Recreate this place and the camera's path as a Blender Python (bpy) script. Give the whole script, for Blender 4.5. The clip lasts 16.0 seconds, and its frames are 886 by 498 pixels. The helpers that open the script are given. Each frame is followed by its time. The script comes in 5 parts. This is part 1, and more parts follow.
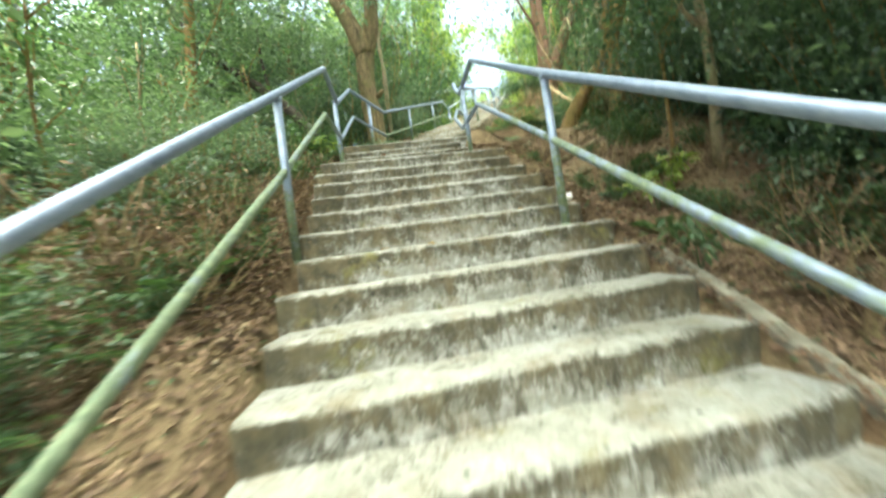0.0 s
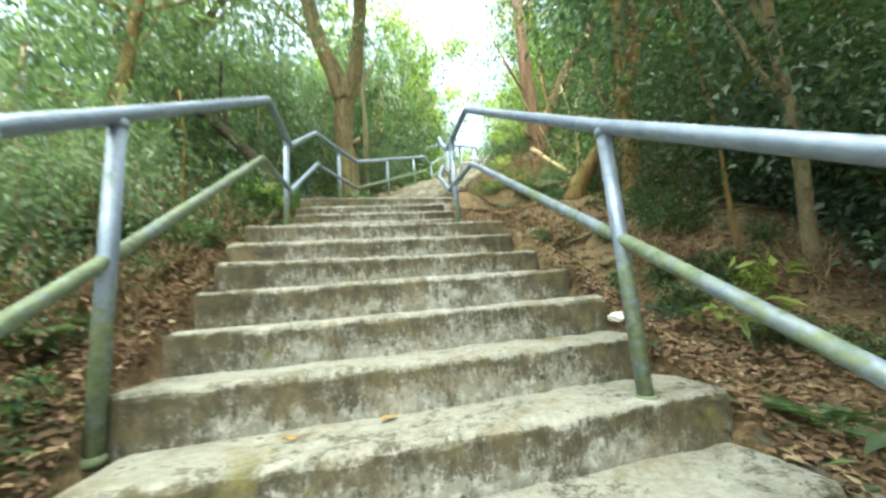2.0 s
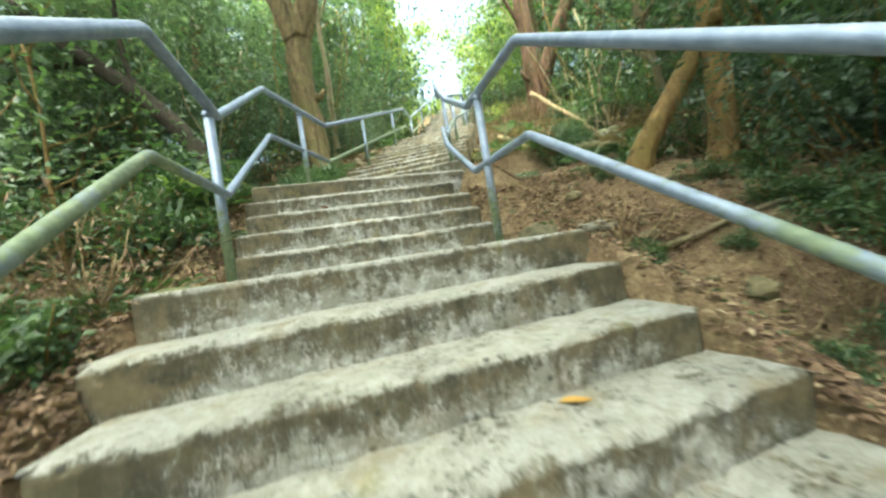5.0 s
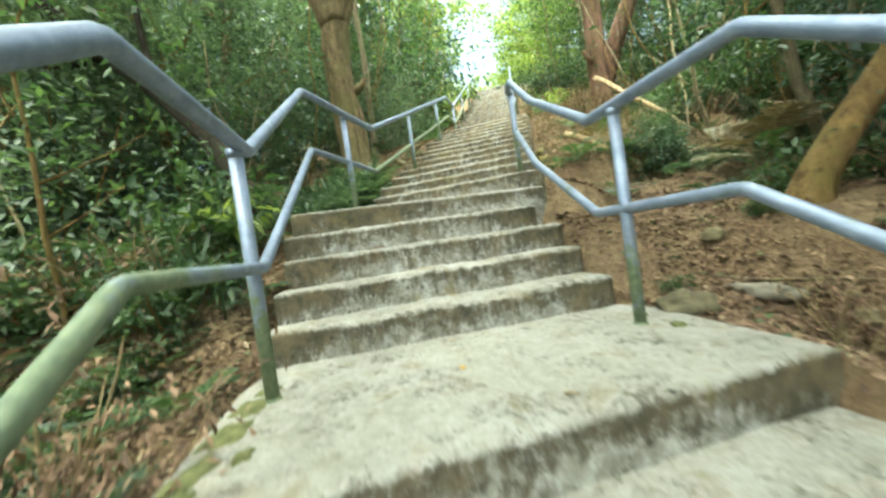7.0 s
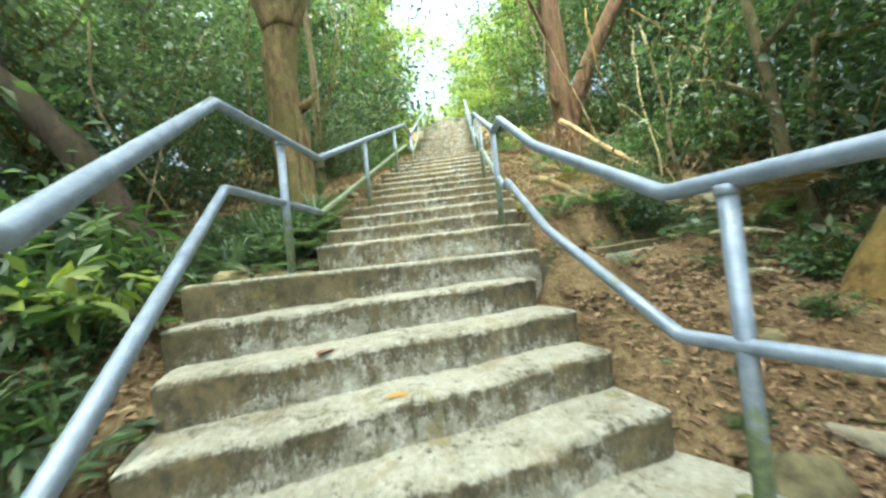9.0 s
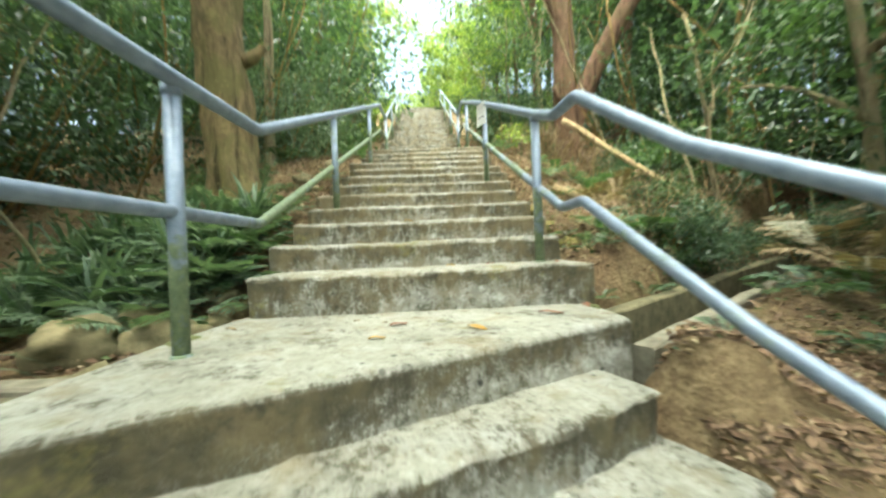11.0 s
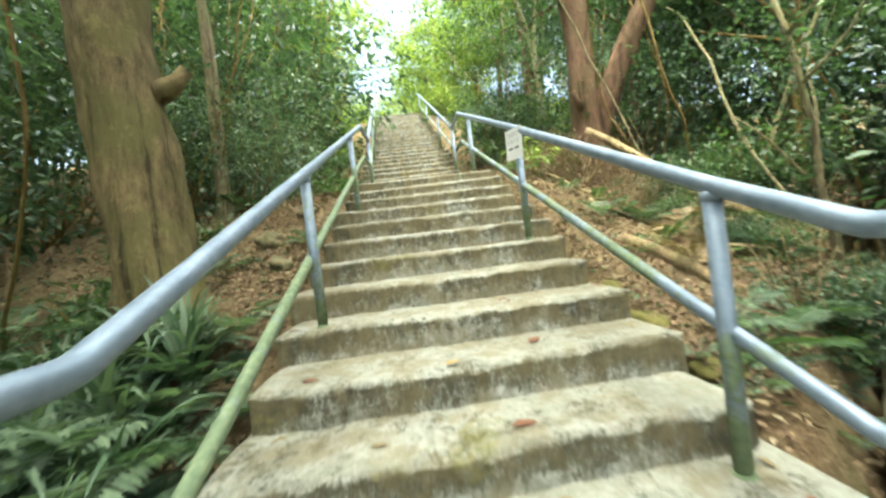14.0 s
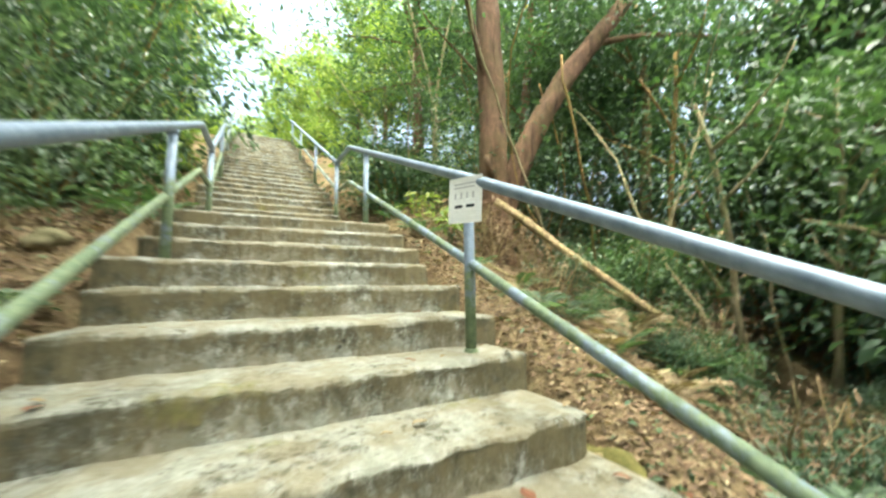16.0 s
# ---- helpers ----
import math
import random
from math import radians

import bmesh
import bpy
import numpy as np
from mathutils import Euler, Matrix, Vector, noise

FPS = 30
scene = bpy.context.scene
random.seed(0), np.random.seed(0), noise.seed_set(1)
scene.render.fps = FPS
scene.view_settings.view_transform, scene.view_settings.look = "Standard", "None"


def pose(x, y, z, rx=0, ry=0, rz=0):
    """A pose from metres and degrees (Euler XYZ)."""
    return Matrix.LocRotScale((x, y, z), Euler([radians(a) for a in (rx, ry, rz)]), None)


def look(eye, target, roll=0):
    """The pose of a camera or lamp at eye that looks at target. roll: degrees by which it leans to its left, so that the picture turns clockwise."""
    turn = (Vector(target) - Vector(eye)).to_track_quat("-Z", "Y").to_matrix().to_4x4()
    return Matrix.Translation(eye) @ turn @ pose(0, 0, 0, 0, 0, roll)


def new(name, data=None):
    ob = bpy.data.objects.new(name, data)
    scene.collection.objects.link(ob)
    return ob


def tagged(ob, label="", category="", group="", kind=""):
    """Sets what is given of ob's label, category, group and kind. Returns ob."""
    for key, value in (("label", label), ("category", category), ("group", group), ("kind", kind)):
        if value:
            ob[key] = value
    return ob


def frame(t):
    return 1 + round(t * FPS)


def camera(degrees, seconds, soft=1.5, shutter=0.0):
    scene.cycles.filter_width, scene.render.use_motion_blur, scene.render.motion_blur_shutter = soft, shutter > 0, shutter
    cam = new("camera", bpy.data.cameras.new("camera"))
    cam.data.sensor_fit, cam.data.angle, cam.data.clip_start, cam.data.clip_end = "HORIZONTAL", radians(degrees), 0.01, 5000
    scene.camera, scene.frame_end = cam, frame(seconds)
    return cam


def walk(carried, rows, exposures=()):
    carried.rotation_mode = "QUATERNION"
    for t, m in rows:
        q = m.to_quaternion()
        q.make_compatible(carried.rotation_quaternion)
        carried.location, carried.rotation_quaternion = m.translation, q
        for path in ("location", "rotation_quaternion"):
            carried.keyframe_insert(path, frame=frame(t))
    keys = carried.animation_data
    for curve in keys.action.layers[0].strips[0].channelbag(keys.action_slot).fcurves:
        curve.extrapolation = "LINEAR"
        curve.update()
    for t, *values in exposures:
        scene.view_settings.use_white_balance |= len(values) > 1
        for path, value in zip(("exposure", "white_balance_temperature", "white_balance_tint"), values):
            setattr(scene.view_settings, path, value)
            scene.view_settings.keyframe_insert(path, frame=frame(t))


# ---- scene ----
cam = camera(102.5, 16.0, 2.4, 0.8)
EXPOSURE, EXPOSURE_LATE, KELVIN, KELVIN_LATE, TINT, SKY, SUN = 3.66, 3.47, 5950.0, 6150.0, -10.0, 0.14, 0.10
PATH = [
    (0, (1.335, -4.195, -1.259), (0.832, -2.26, -1.2), -8.0),
    (0.5, (1.246, -3.766, -1.148), (0.838, -1.831, -0.844), -3.1),
    (1, (1.195, -3.411, -0.937), (0.969, -1.503, -0.38), -5.8),
    (1.5, (1.163, -3.204, -0.821), (0.832, -1.283, -0.373), -7.4),
    (2, (1.088, -3.077, -0.75), (0.767, -1.13, -0.429), -4.6),
    (2.5, (1.033, -2.905, -0.727), (0.881, -0.921, -0.53), -5.7),
    (3, (0.906, -2.759, -0.584), (0.657, -0.787, -0.358), -6.8),
    (3.2, (0.881, -2.672, -0.595), (0.663, -0.702, -0.326), -5.8),
    (5.5, (0.367, -1.733, 0.146), (0.137, 0.252, 0.058), -9.5),
    (6, (0.202, -1.562, 0.255), (-0.078, 0.41, 0.076), -7.4),
    (6.5, (0.145, -1.419, 0.369), (-0.028, 0.569, 0.238), -10.7),
    (7, (0.077, -1.234, 0.552), (-0.301, 0.729, 0.511), -8.2),
    (7.5, (-0.058, -1.071, 0.687), (-0.348, 0.908, 0.63), -10.1),
    (8, (-0.045, -0.861, 0.75), (-0.046, 1.138, 0.696), -10.0),
    (8.5, (-0.071, -0.639, 0.941), (-0.035, 1.358, 1.033), -9.3),
    (8.7, (-0.125, -0.556, 0.939), (-0.193, 1.442, 0.988), -6.3),
    (10.8, (-0.538, 0.604, 1.274), (-0.336, 2.592, 1.357), -2.9),
    (11, (-0.562, 0.764, 1.3), (-0.368, 2.754, 1.3), -2.3),
    (11.5, (-0.6, 0.99, 1.435), (-0.482, 2.985, 1.373), -6.0),
    (12, (-0.625, 1.227, 1.597), (-0.21, 3.183, 1.549), -1.2),
    (12.5, (-0.615, 1.435, 1.69), (-0.163, 3.381, 1.601), -4.1),
    (13, (-0.685, 1.622, 1.777), (-0.46, 3.609, 1.715), -4.5),
    (13.5, (-0.789, 1.795, 1.925), (-0.491, 3.771, 1.855), -7.1),
    (14, (-0.768, 2.001, 2.075), (-0.478, 3.98, 2.059), -7.2),
    (14.5, (-0.792, 2.303, 2.089), (-0.423, 4.267, 2.162), -3.7),
    (15, (-0.775, 2.657, 2.126), (-0.024, 4.51, 2.189), -6.7),
    (15.5, (-0.746, 3.009, 2.307), (0.118, 4.805, 2.48), -6.1),
    (16, (-0.743, 3.285, 2.374), (0.304, 4.976, 2.587), -0.7),
]
walk(cam, [(t, look(eye, target, roll)) for t, eye, target, roll in PATH], [(0.0, EXPOSURE - 0.02, KELVIN, TINT), (1.5, EXPOSURE, KELVIN, TINT), (3.5, EXPOSURE, KELVIN, TINT), (6.5, EXPOSURE_LATE, KELVIN, TINT), (8.0, EXPOSURE_LATE + 0.17, KELVIN, TINT), (9.5, EXPOSURE_LATE + 0.1, KELVIN, TINT), (11.5, EXPOSURE_LATE, KELVIN_LATE, TINT), (13.0, EXPOSURE_LATE, KELVIN_LATE, TINT), (15.0, EXPOSURE_LATE - 0.1, KELVIN_LATE, TINT), (16.0, EXPOSURE_LATE - 0.1, KELVIN_LATE, TINT)])

# ---- light: a bright hazy sky over a wooded slope ----
world = bpy.data.worlds.new("sky")
scene.world = world
world.use_nodes = True
wn = world.node_tree
wn.nodes.clear()
sky = wn.nodes.new("ShaderNodeTexSky")
sky.sky_type = "NISHITA"
sky.sun_disc = False
sky.sun_elevation = radians(76)
sky.sun_rotation = radians(180)
sky.air_density, sky.dust_density, sky.ozone_density = 0.5, 9.8, 0.0
bg = wn.nodes.new("ShaderNodeBackground")
bg.inputs["Strength"].default_value = SKY
wout = wn.nodes.new("ShaderNodeOutputWorld")
wn.links.new(sky.outputs[0], bg.inputs[0])
wn.links.new(bg.outputs[0], wout.inputs[0])
sun = new("sun", bpy.data.lights.new("sun", "SUN"))
sun.data.energy, sun.data.angle, sun.data.color = SUN, radians(30), (1.0, 0.96, 0.90)
sun.matrix_world = look((0.0, -math.cos(radians(76)), math.sin(radians(76))), (0, 0, 0))


# ---- materials ----
class Mat:
    """A small builder round a node material."""

    def __init__(self, name):
        self.m = bpy.data.materials.new(name)
        self.m.use_nodes = True
        self.t = self.m.node_tree
        self.p = self.t.nodes["Principled BSDF"]
        self.out = self.t.nodes["Material Output"]
        self.geo = self.t.nodes.new("ShaderNodeNewGeometry")

    def link(self, a, b):
        self.t.links.new(a, b)

    def coords(self, kind="world"):
        if kind == "world":
            return self.geo.outputs["Position"]
        n = self.t.nodes.new("ShaderNodeTexCoord")
        return n.outputs["Object"]

    def noise(self, scale, detail=4, rough=0.6, where=None, stretch=None):
        n = self.t.nodes.new("ShaderNodeTexNoise")
        n.inputs["Scale"].default_value = scale
        n.inputs["Detail"].default_value = detail
        n.inputs["Roughness"].default_value = rough
        where = where or self.coords()
        if stretch:
            mp = self.t.nodes.new("ShaderNodeMapping")
            mp.inputs["Scale"].default_value = stretch
            self.link(where, mp.inputs[0])
            where = mp.outputs[0]
        self.link(where, n.inputs["Vector"])
        return n.outputs["Fac"]

    def voronoi(self, scale, where=None):
        n = self.t.nodes.new("ShaderNodeTexVoronoi")
        n.inputs["Scale"].default_value = scale
        self.link(where or self.coords(), n.inputs["Vector"])
        return n

    def ramp(self, fac, *stops):
        n = self.t.nodes.new("ShaderNodeValToRGB")
        e = n.color_ramp.elements
        while len(e) < len(stops):
            e.new(0.5)
        for el, (pos, col) in zip(e, stops):
            el.position = pos
            el.color = (*col, 1) if isinstance(col, tuple) else (col, col, col, 1)
        self.link(fac, n.inputs[0])
        return n.outputs[0]

    def mix(self, fac, a, b, how="MIX"):
        n = self.t.nodes.new("ShaderNodeMix")
        n.data_type, n.blend_type = "RGBA", how
        for sock, v in ((n.inputs[0], fac), (n.inputs[6], a), (n.inputs[7], b)):
            if isinstance(v, (int, float)):
                sock.default_value = v if sock == n.inputs[0] else (v, v, v, 1)
            elif isinstance(v, tuple):
                sock.default_value = (*v, 1)
            else:
                self.link(v, sock)
        return n.outputs[2]

    def math(self, op, a, b=0.0):
        n = self.t.nodes.new("ShaderNodeMath")
        n.operation = op
        for sock, v in zip(n.inputs, (a, b)):
            if isinstance(v, (int, float)):
                sock.default_value = v
            else:
                self.link(v, sock)
        return n.outputs[0]

    def axis(self, vec, i):
        n = self.t.nodes.new("ShaderNodeSeparateXYZ")
        self.link(vec, n.inputs[0])
        return n.outputs[i]

    def bump(self, height, strength=0.5, distance=0.01):
        n = self.t.nodes.new("ShaderNodeBump")
        n.inputs["Strength"].default_value = strength
        n.inputs["Distance"].default_value = distance
        self.link(height, n.inputs["Height"])
        self.link(n.outputs[0], self.p.inputs["Normal"])
        return n.outputs[0]

    def finish(self, color, rough=0.8, metal=0.0, spec=0.3):
        if isinstance(color, tuple):
            self.p.inputs["Base Color"].default_value = (*color, 1)
        else:
            self.link(color, self.p.inputs["Base Color"])
        for key, v in (("Roughness", rough), ("Metallic", metal), ("Specular IOR Level", spec)):
            if isinstance(v, (int, float)):
                self.p.inputs[key].default_value = v
            else:
                self.link(v, self.p.inputs[key])
        return self.m


def concrete(name, light, warm):
    m = Mat(name)
    big = m.noise(2.1, 7, 0.68)
    fine = m.noise(42, 7, 0.8)
    base = m.ramp(big, (0.3, (light * 0.74, light * 0.75, light * 0.64 * warm)), (0.5, (light * 0.97, light * 0.98, light * 0.87 * warm)), (0.72, (light * 1.14, light * 1.16, light * 1.06)))
    # sandy grain and worn patches
    base = m.mix(m.ramp(fine, (0.38, 0.0), (0.66, 0.7)), base, (light * 0.5, light * 0.48, light * 0.39))
    base = m.mix(m.ramp(m.noise(6.5, 7, 0.72), (0.40, 0.0), (0.62, 0.42)), base, (light * 0.62, light * 0.61, light * 0.47))
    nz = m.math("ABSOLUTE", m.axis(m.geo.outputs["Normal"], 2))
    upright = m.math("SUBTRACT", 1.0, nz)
    base = m.mix(m.math("MULTIPLY", m.ramp(m.noise(15, 8, 0.8), (0.48, 0.0), (0.60, 0.8)), m.math("ADD", 0.28, m.math("MULTIPLY", upright, 0.72))), base, (light * 1.62, light * 1.6, light * 1.45))
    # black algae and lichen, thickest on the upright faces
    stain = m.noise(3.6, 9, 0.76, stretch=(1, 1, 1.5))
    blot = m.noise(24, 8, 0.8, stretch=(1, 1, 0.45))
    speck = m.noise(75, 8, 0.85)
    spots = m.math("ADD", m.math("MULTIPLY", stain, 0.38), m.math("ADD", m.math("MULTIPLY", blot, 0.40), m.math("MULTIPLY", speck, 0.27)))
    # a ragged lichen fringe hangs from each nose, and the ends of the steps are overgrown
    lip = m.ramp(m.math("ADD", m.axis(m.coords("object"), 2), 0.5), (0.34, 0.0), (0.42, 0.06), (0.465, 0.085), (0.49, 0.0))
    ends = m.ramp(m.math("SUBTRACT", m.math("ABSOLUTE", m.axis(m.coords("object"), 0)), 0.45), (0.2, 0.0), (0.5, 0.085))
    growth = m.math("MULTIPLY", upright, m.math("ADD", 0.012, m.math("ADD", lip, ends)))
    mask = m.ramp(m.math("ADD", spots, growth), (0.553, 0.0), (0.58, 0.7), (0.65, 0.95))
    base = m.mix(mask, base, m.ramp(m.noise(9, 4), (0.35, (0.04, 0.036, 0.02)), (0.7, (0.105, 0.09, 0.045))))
    pits = m.voronoi(13)
    base = m.mix(m.math("MULTIPLY", m.ramp(pits.outputs["Distance"], (0.10, 1.0), (0.19, 0.0)), m.ramp(m.noise(2.7, 3), (0.52, 0.0), (0.6, 0.85))), base, (0.035, 0.035, 0.028))
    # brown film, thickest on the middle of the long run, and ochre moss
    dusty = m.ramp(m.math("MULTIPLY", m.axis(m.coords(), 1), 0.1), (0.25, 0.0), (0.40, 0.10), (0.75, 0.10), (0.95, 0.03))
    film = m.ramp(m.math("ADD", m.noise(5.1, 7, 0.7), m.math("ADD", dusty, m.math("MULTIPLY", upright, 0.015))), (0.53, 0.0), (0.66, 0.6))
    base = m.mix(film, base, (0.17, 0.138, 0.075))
    moss = m.ramp(m.noise(2.3, 6, 0.72), (0.6, 0.0), (0.69, 0.8))
    base = m.mix(moss, base, m.ramp(m.noise(24, 5), (0.3, (0.09, 0.095, 0.03)), (0.7, (0.22, 0.19, 0.07))))
    m.bump(m.math("ADD", m.math("MULTIPLY", fine, 0.7), m.math("ADD", m.noise(9, 6, 0.7), m.math("MULTIPLY", mask, 0.25))), 0.85, 0.014)
    return m.finish(base, m.ramp(big, (0.3, 0.8), (0.7, 0.93)), 0, 0.25)


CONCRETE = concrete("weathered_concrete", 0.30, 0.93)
# same concrete, darker: the shade over the upper run is put into its colour
CONCRETE_SHADED = concrete("shaded_concrete", 0.19, 0.97)


def galvanised(name, algae):
    m = Mat(name)
    base = m.ramp(m.noise(14, 5, 0.7), (0.3, (0.135, 0.172, 0.228)), (0.7, (0.25, 0.298, 0.372)))
    base = m.mix(m.ramp(m.noise(60, 4, 0.8), (0.55, 0.0), (0.75, 0.45)), base, (0.12, 0.13, 0.14))
    height = m.axis(m.coords("object"), 2)
    grime = m.math("ADD", m.math("MULTIPLY", m.noise(4.0, 6, 0.7), 0.7), m.math("MULTIPLY", m.noise(22, 5, 0.7), 0.35))
    if algae == "low":
        low = m.ramp(height, (0.08, 0.22), (0.40, 0.16), (0.60, 0.0))
        mask = m.ramp(m.math("ADD", grime, low), (0.60, 0.0), (0.70, 0.9))
    elif algae == "much":
        # the pipe stays cleaner where the stairs lie open to the rain, round the lower landing
        open_part = m.math("MULTIPLY", m.math("ABSOLUTE", m.math("SUBTRACT", m.axis(m.coords(), 1), 1.2)), 0.25)
        mask = m.ramp(m.math("ADD", grime, m.ramp(open_part, (0.28, 0.0), (0.42, 0.28))), (0.62, 0.0), (0.77, 0.88))
    elif algae == "upper":
        mask = m.ramp(m.math("ADD", grime, m.ramp(m.math("MULTIPLY", m.math("ABSOLUTE", m.math("SUBTRACT", m.axis(m.coords(), 1), 1.2)), 0.25), (0.38, 0.0), (0.55, 0.13))), (0.58, 0.0), (0.69, 0.85))
    else:
        mask = m.ramp(grime, (0.66, 0.0), (0.8, 0.5))
    base = m.mix(mask, base, m.ramp(m.noise(30, 4), (0.35, (0.078, 0.112, 0.042)), (0.7, (0.18, 0.218, 0.10))))
    m.bump(m.math("ADD", m.noise(120, 3), grime), 0.35, 0.003)
    metal = m.mix(mask, 0.45, 0.0)
    rough = m.mix(mask, m.ramp(m.noise(35, 5, 0.7), (0.3, 0.40), (0.7, 0.56)), 0.85)
    return m.finish(base, rough, metal, 0.45)


RAIL_CLEAN = galvanised("galvanised_steel", "little")
RAIL_GREEN = galvanised("steel_with_green_algae", "much")
RAIL_HALF = galvanised("steel_partly_green", "upper")
POST_STEEL = galvanised("steel_green_near_ground", "low")


def bark(name, dark, pale, scale=1.0):
    m = Mat(name)
    ridges = m.noise(11 * scale, 8, 0.78, stretch=(1, 1, 0.35))
    patch = m.noise(3.0, 6, 0.7)
    base = m.ramp(ridges, (0.32, dark), (0.68, pale))
    base = m.mix(m.ramp(patch, (0.45, 0.0), (0.6, 0.75)), base, tuple(0.5 * (a + b) * k for a, b, k in zip(dark, pale, (0.85, 1.05, 0.8))))
    cracks = m.noise(5.5 * scale, 6, 0.7, stretch=(1.6, 1.6, 0.12))
    base = m.mix(m.ramp(cracks, (0.36, 0.75), (0.45, 0.0)), base, tuple(0.6 * c for c in dark))
    lichen = m.noise(7, 6, 0.75)
    base = m.mix(m.ramp(lichen, (0.56, 0.0), (0.64, 0.45)), base, tuple(1.15 * c * k for c, k in zip(pale, (0.95, 1.0, 0.85))))
    m.bump(m.math("ADD", m.math("ADD", ridges, cracks), m.math("MULTIPLY", m.noise(45, 4), 0.3)), 0.95, 0.035)
    return m.finish(base, 0.9, 0, 0.15)


BARK_BROWN = bark("brown_bark", (0.045, 0.036, 0.018), (0.24, 0.18, 0.09))
BARK_DARK = bark("dark_bark", (0.016, 0.013, 0.009), (0.06, 0.048, 0.033))
BARK_RED = bark("reddish_bark", (0.05, 0.03, 0.02), (0.19, 0.112, 0.07))
BARK_PALE = bark("pale_bark", (0.11, 0.088, 0.05), (0.33, 0.27, 0.165), 1.5)
BARK_OCHRE = bark("ochre_bark", (0.085, 0.055, 0.02), (0.27, 0.18, 0.07), 1.4)
DEADWOOD = bark("dead_wood", (0.13, 0.09, 0.05), (0.40, 0.30, 0.17), 2.0)


def leaf(name, dark, mid, pale, through_share=0.35, gloss=0.5):
    m = Mat(name)
    col = m.ramp(m.geo.outputs["Random Per Island"], (0.0, dark), (0.55, mid), (1.0, pale))
    col = m.mix(m.ramp(m.noise(0.9, 3), (0.35, 0.0), (0.7, 0.4)), col, tuple(0.6 * c for c in mid))
    m.finish(col, gloss, 0, 0.42)
    tr = m.t.nodes.new("ShaderNodeBsdfTranslucent")
    m.link(m.mix(1.0, col, (0.88, 1.0, 0.52), "MULTIPLY"), tr.inputs[0])
    mixer = m.t.nodes.new("ShaderNodeMixShader")
    mixer.inputs[0].default_value = through_share
    m.link(m.p.outputs[0], mixer.inputs[1])
    m.link(tr.outputs[0], mixer.inputs[2])
    m.link(mixer.outputs[0], m.out.inputs[0])
    return m.m


LEAF_DARK = leaf("dark_green_leaves", (0.034, 0.06, 0.034), (0.064, 0.108, 0.06), (0.12, 0.18, 0.098), 0.38, 0.46)
LEAF_MID = leaf("green_leaves", (0.038, 0.074, 0.03), (0.076, 0.13, 0.054), (0.145, 0.205, 0.085), 0.42, 0.45)
LEAF_LIME = leaf("yellow_green_leaves", (0.12, 0.18, 0.035), (0.21, 0.28, 0.065), (0.34, 0.38, 0.10), 0.48)
LEAF_BLUE = leaf("dull_blue_green_leaves", (0.075, 0.108, 0.068), (0.13, 0.182, 0.115), (0.225, 0.295, 0.19), 0.44, 0.42)
LEAF_DRY = leaf("dry_brown_leaves", (0.055, 0.036, 0.02), (0.145, 0.09, 0.05), (0.28, 0.195, 0.118), 0.15, 0.8)
LEAF_STRAW = leaf("dry_straw", (0.13, 0.095, 0.05), (0.24, 0.18, 0.10), (0.40, 0.33, 0.21), 0.2, 0.8)
LEAF_YELLOW = leaf("yellowed_leaf", (0.32, 0.18, 0.03), (0.38, 0.23, 0.05), (0.42, 0.28, 0.07), 0.2, 0.7)
LEAF_RUST = leaf("rust_red_leaf", (0.14, 0.05, 0.03), (0.18, 0.075, 0.04), (0.24, 0.12, 0.065), 0.15, 0.8)
LEAF_GOLD = leaf("golden_leaves", (0.22, 0.20, 0.03), (0.42, 0.33, 0.05), (0.55, 0.40, 0.07), 0.5)
LEAF_WHITE = leaf("bleached_frond", (0.28, 0.27, 0.20), (0.38, 0.37, 0.29), (0.48, 0.46, 0.37), 0.2, 0.8)


def soil():
    m = Mat("forest_soil")
    big = m.noise(0.9, 5, 0.6)
    fine = m.noise(16, 7, 0.75)
    cells = m.voronoi(42)
    litter = m.ramp(cells.outputs["Color"], (0.15, (0.075, 0.05, 0.028)), (0.5, (0.11, 0.074, 0.041)), (0.85, (0.165, 0.113, 0.064)))
    earth = m.ramp(fine, (0.3, (0.08, 0.058, 0.033)), (0.5, (0.162, 0.122, 0.066)), (0.72, (0.31, 0.238, 0.138)))
    base = m.mix(m.ramp(big, (0.36, 0.0), (0.52, 0.9)), litter, earth)
    green = m.ramp(m.noise(1.3, 5, 0.7), (0.57, 0.0), (0.68, 0.55))
    base = m.mix(green, base, (0.075, 0.085, 0.03))
    m.bump(m.math("ADD", m.math("MULTIPLY", cells.outputs["Distance"], 0.4), fine), 1.0, 0.03)
    return m.finish(base, 0.95, 0, 0.1)


SOIL = soil()


def plain(name, a, b, scale, rough, spec=0.3, relief=0.4):
    m = Mat(name)
    f = m.noise(scale, 6, 0.7)
    m.bump(f, relief, 0.01)
    return m.finish(m.ramp(f, (0.3, a), (0.7, b)), rough, 0, spec)


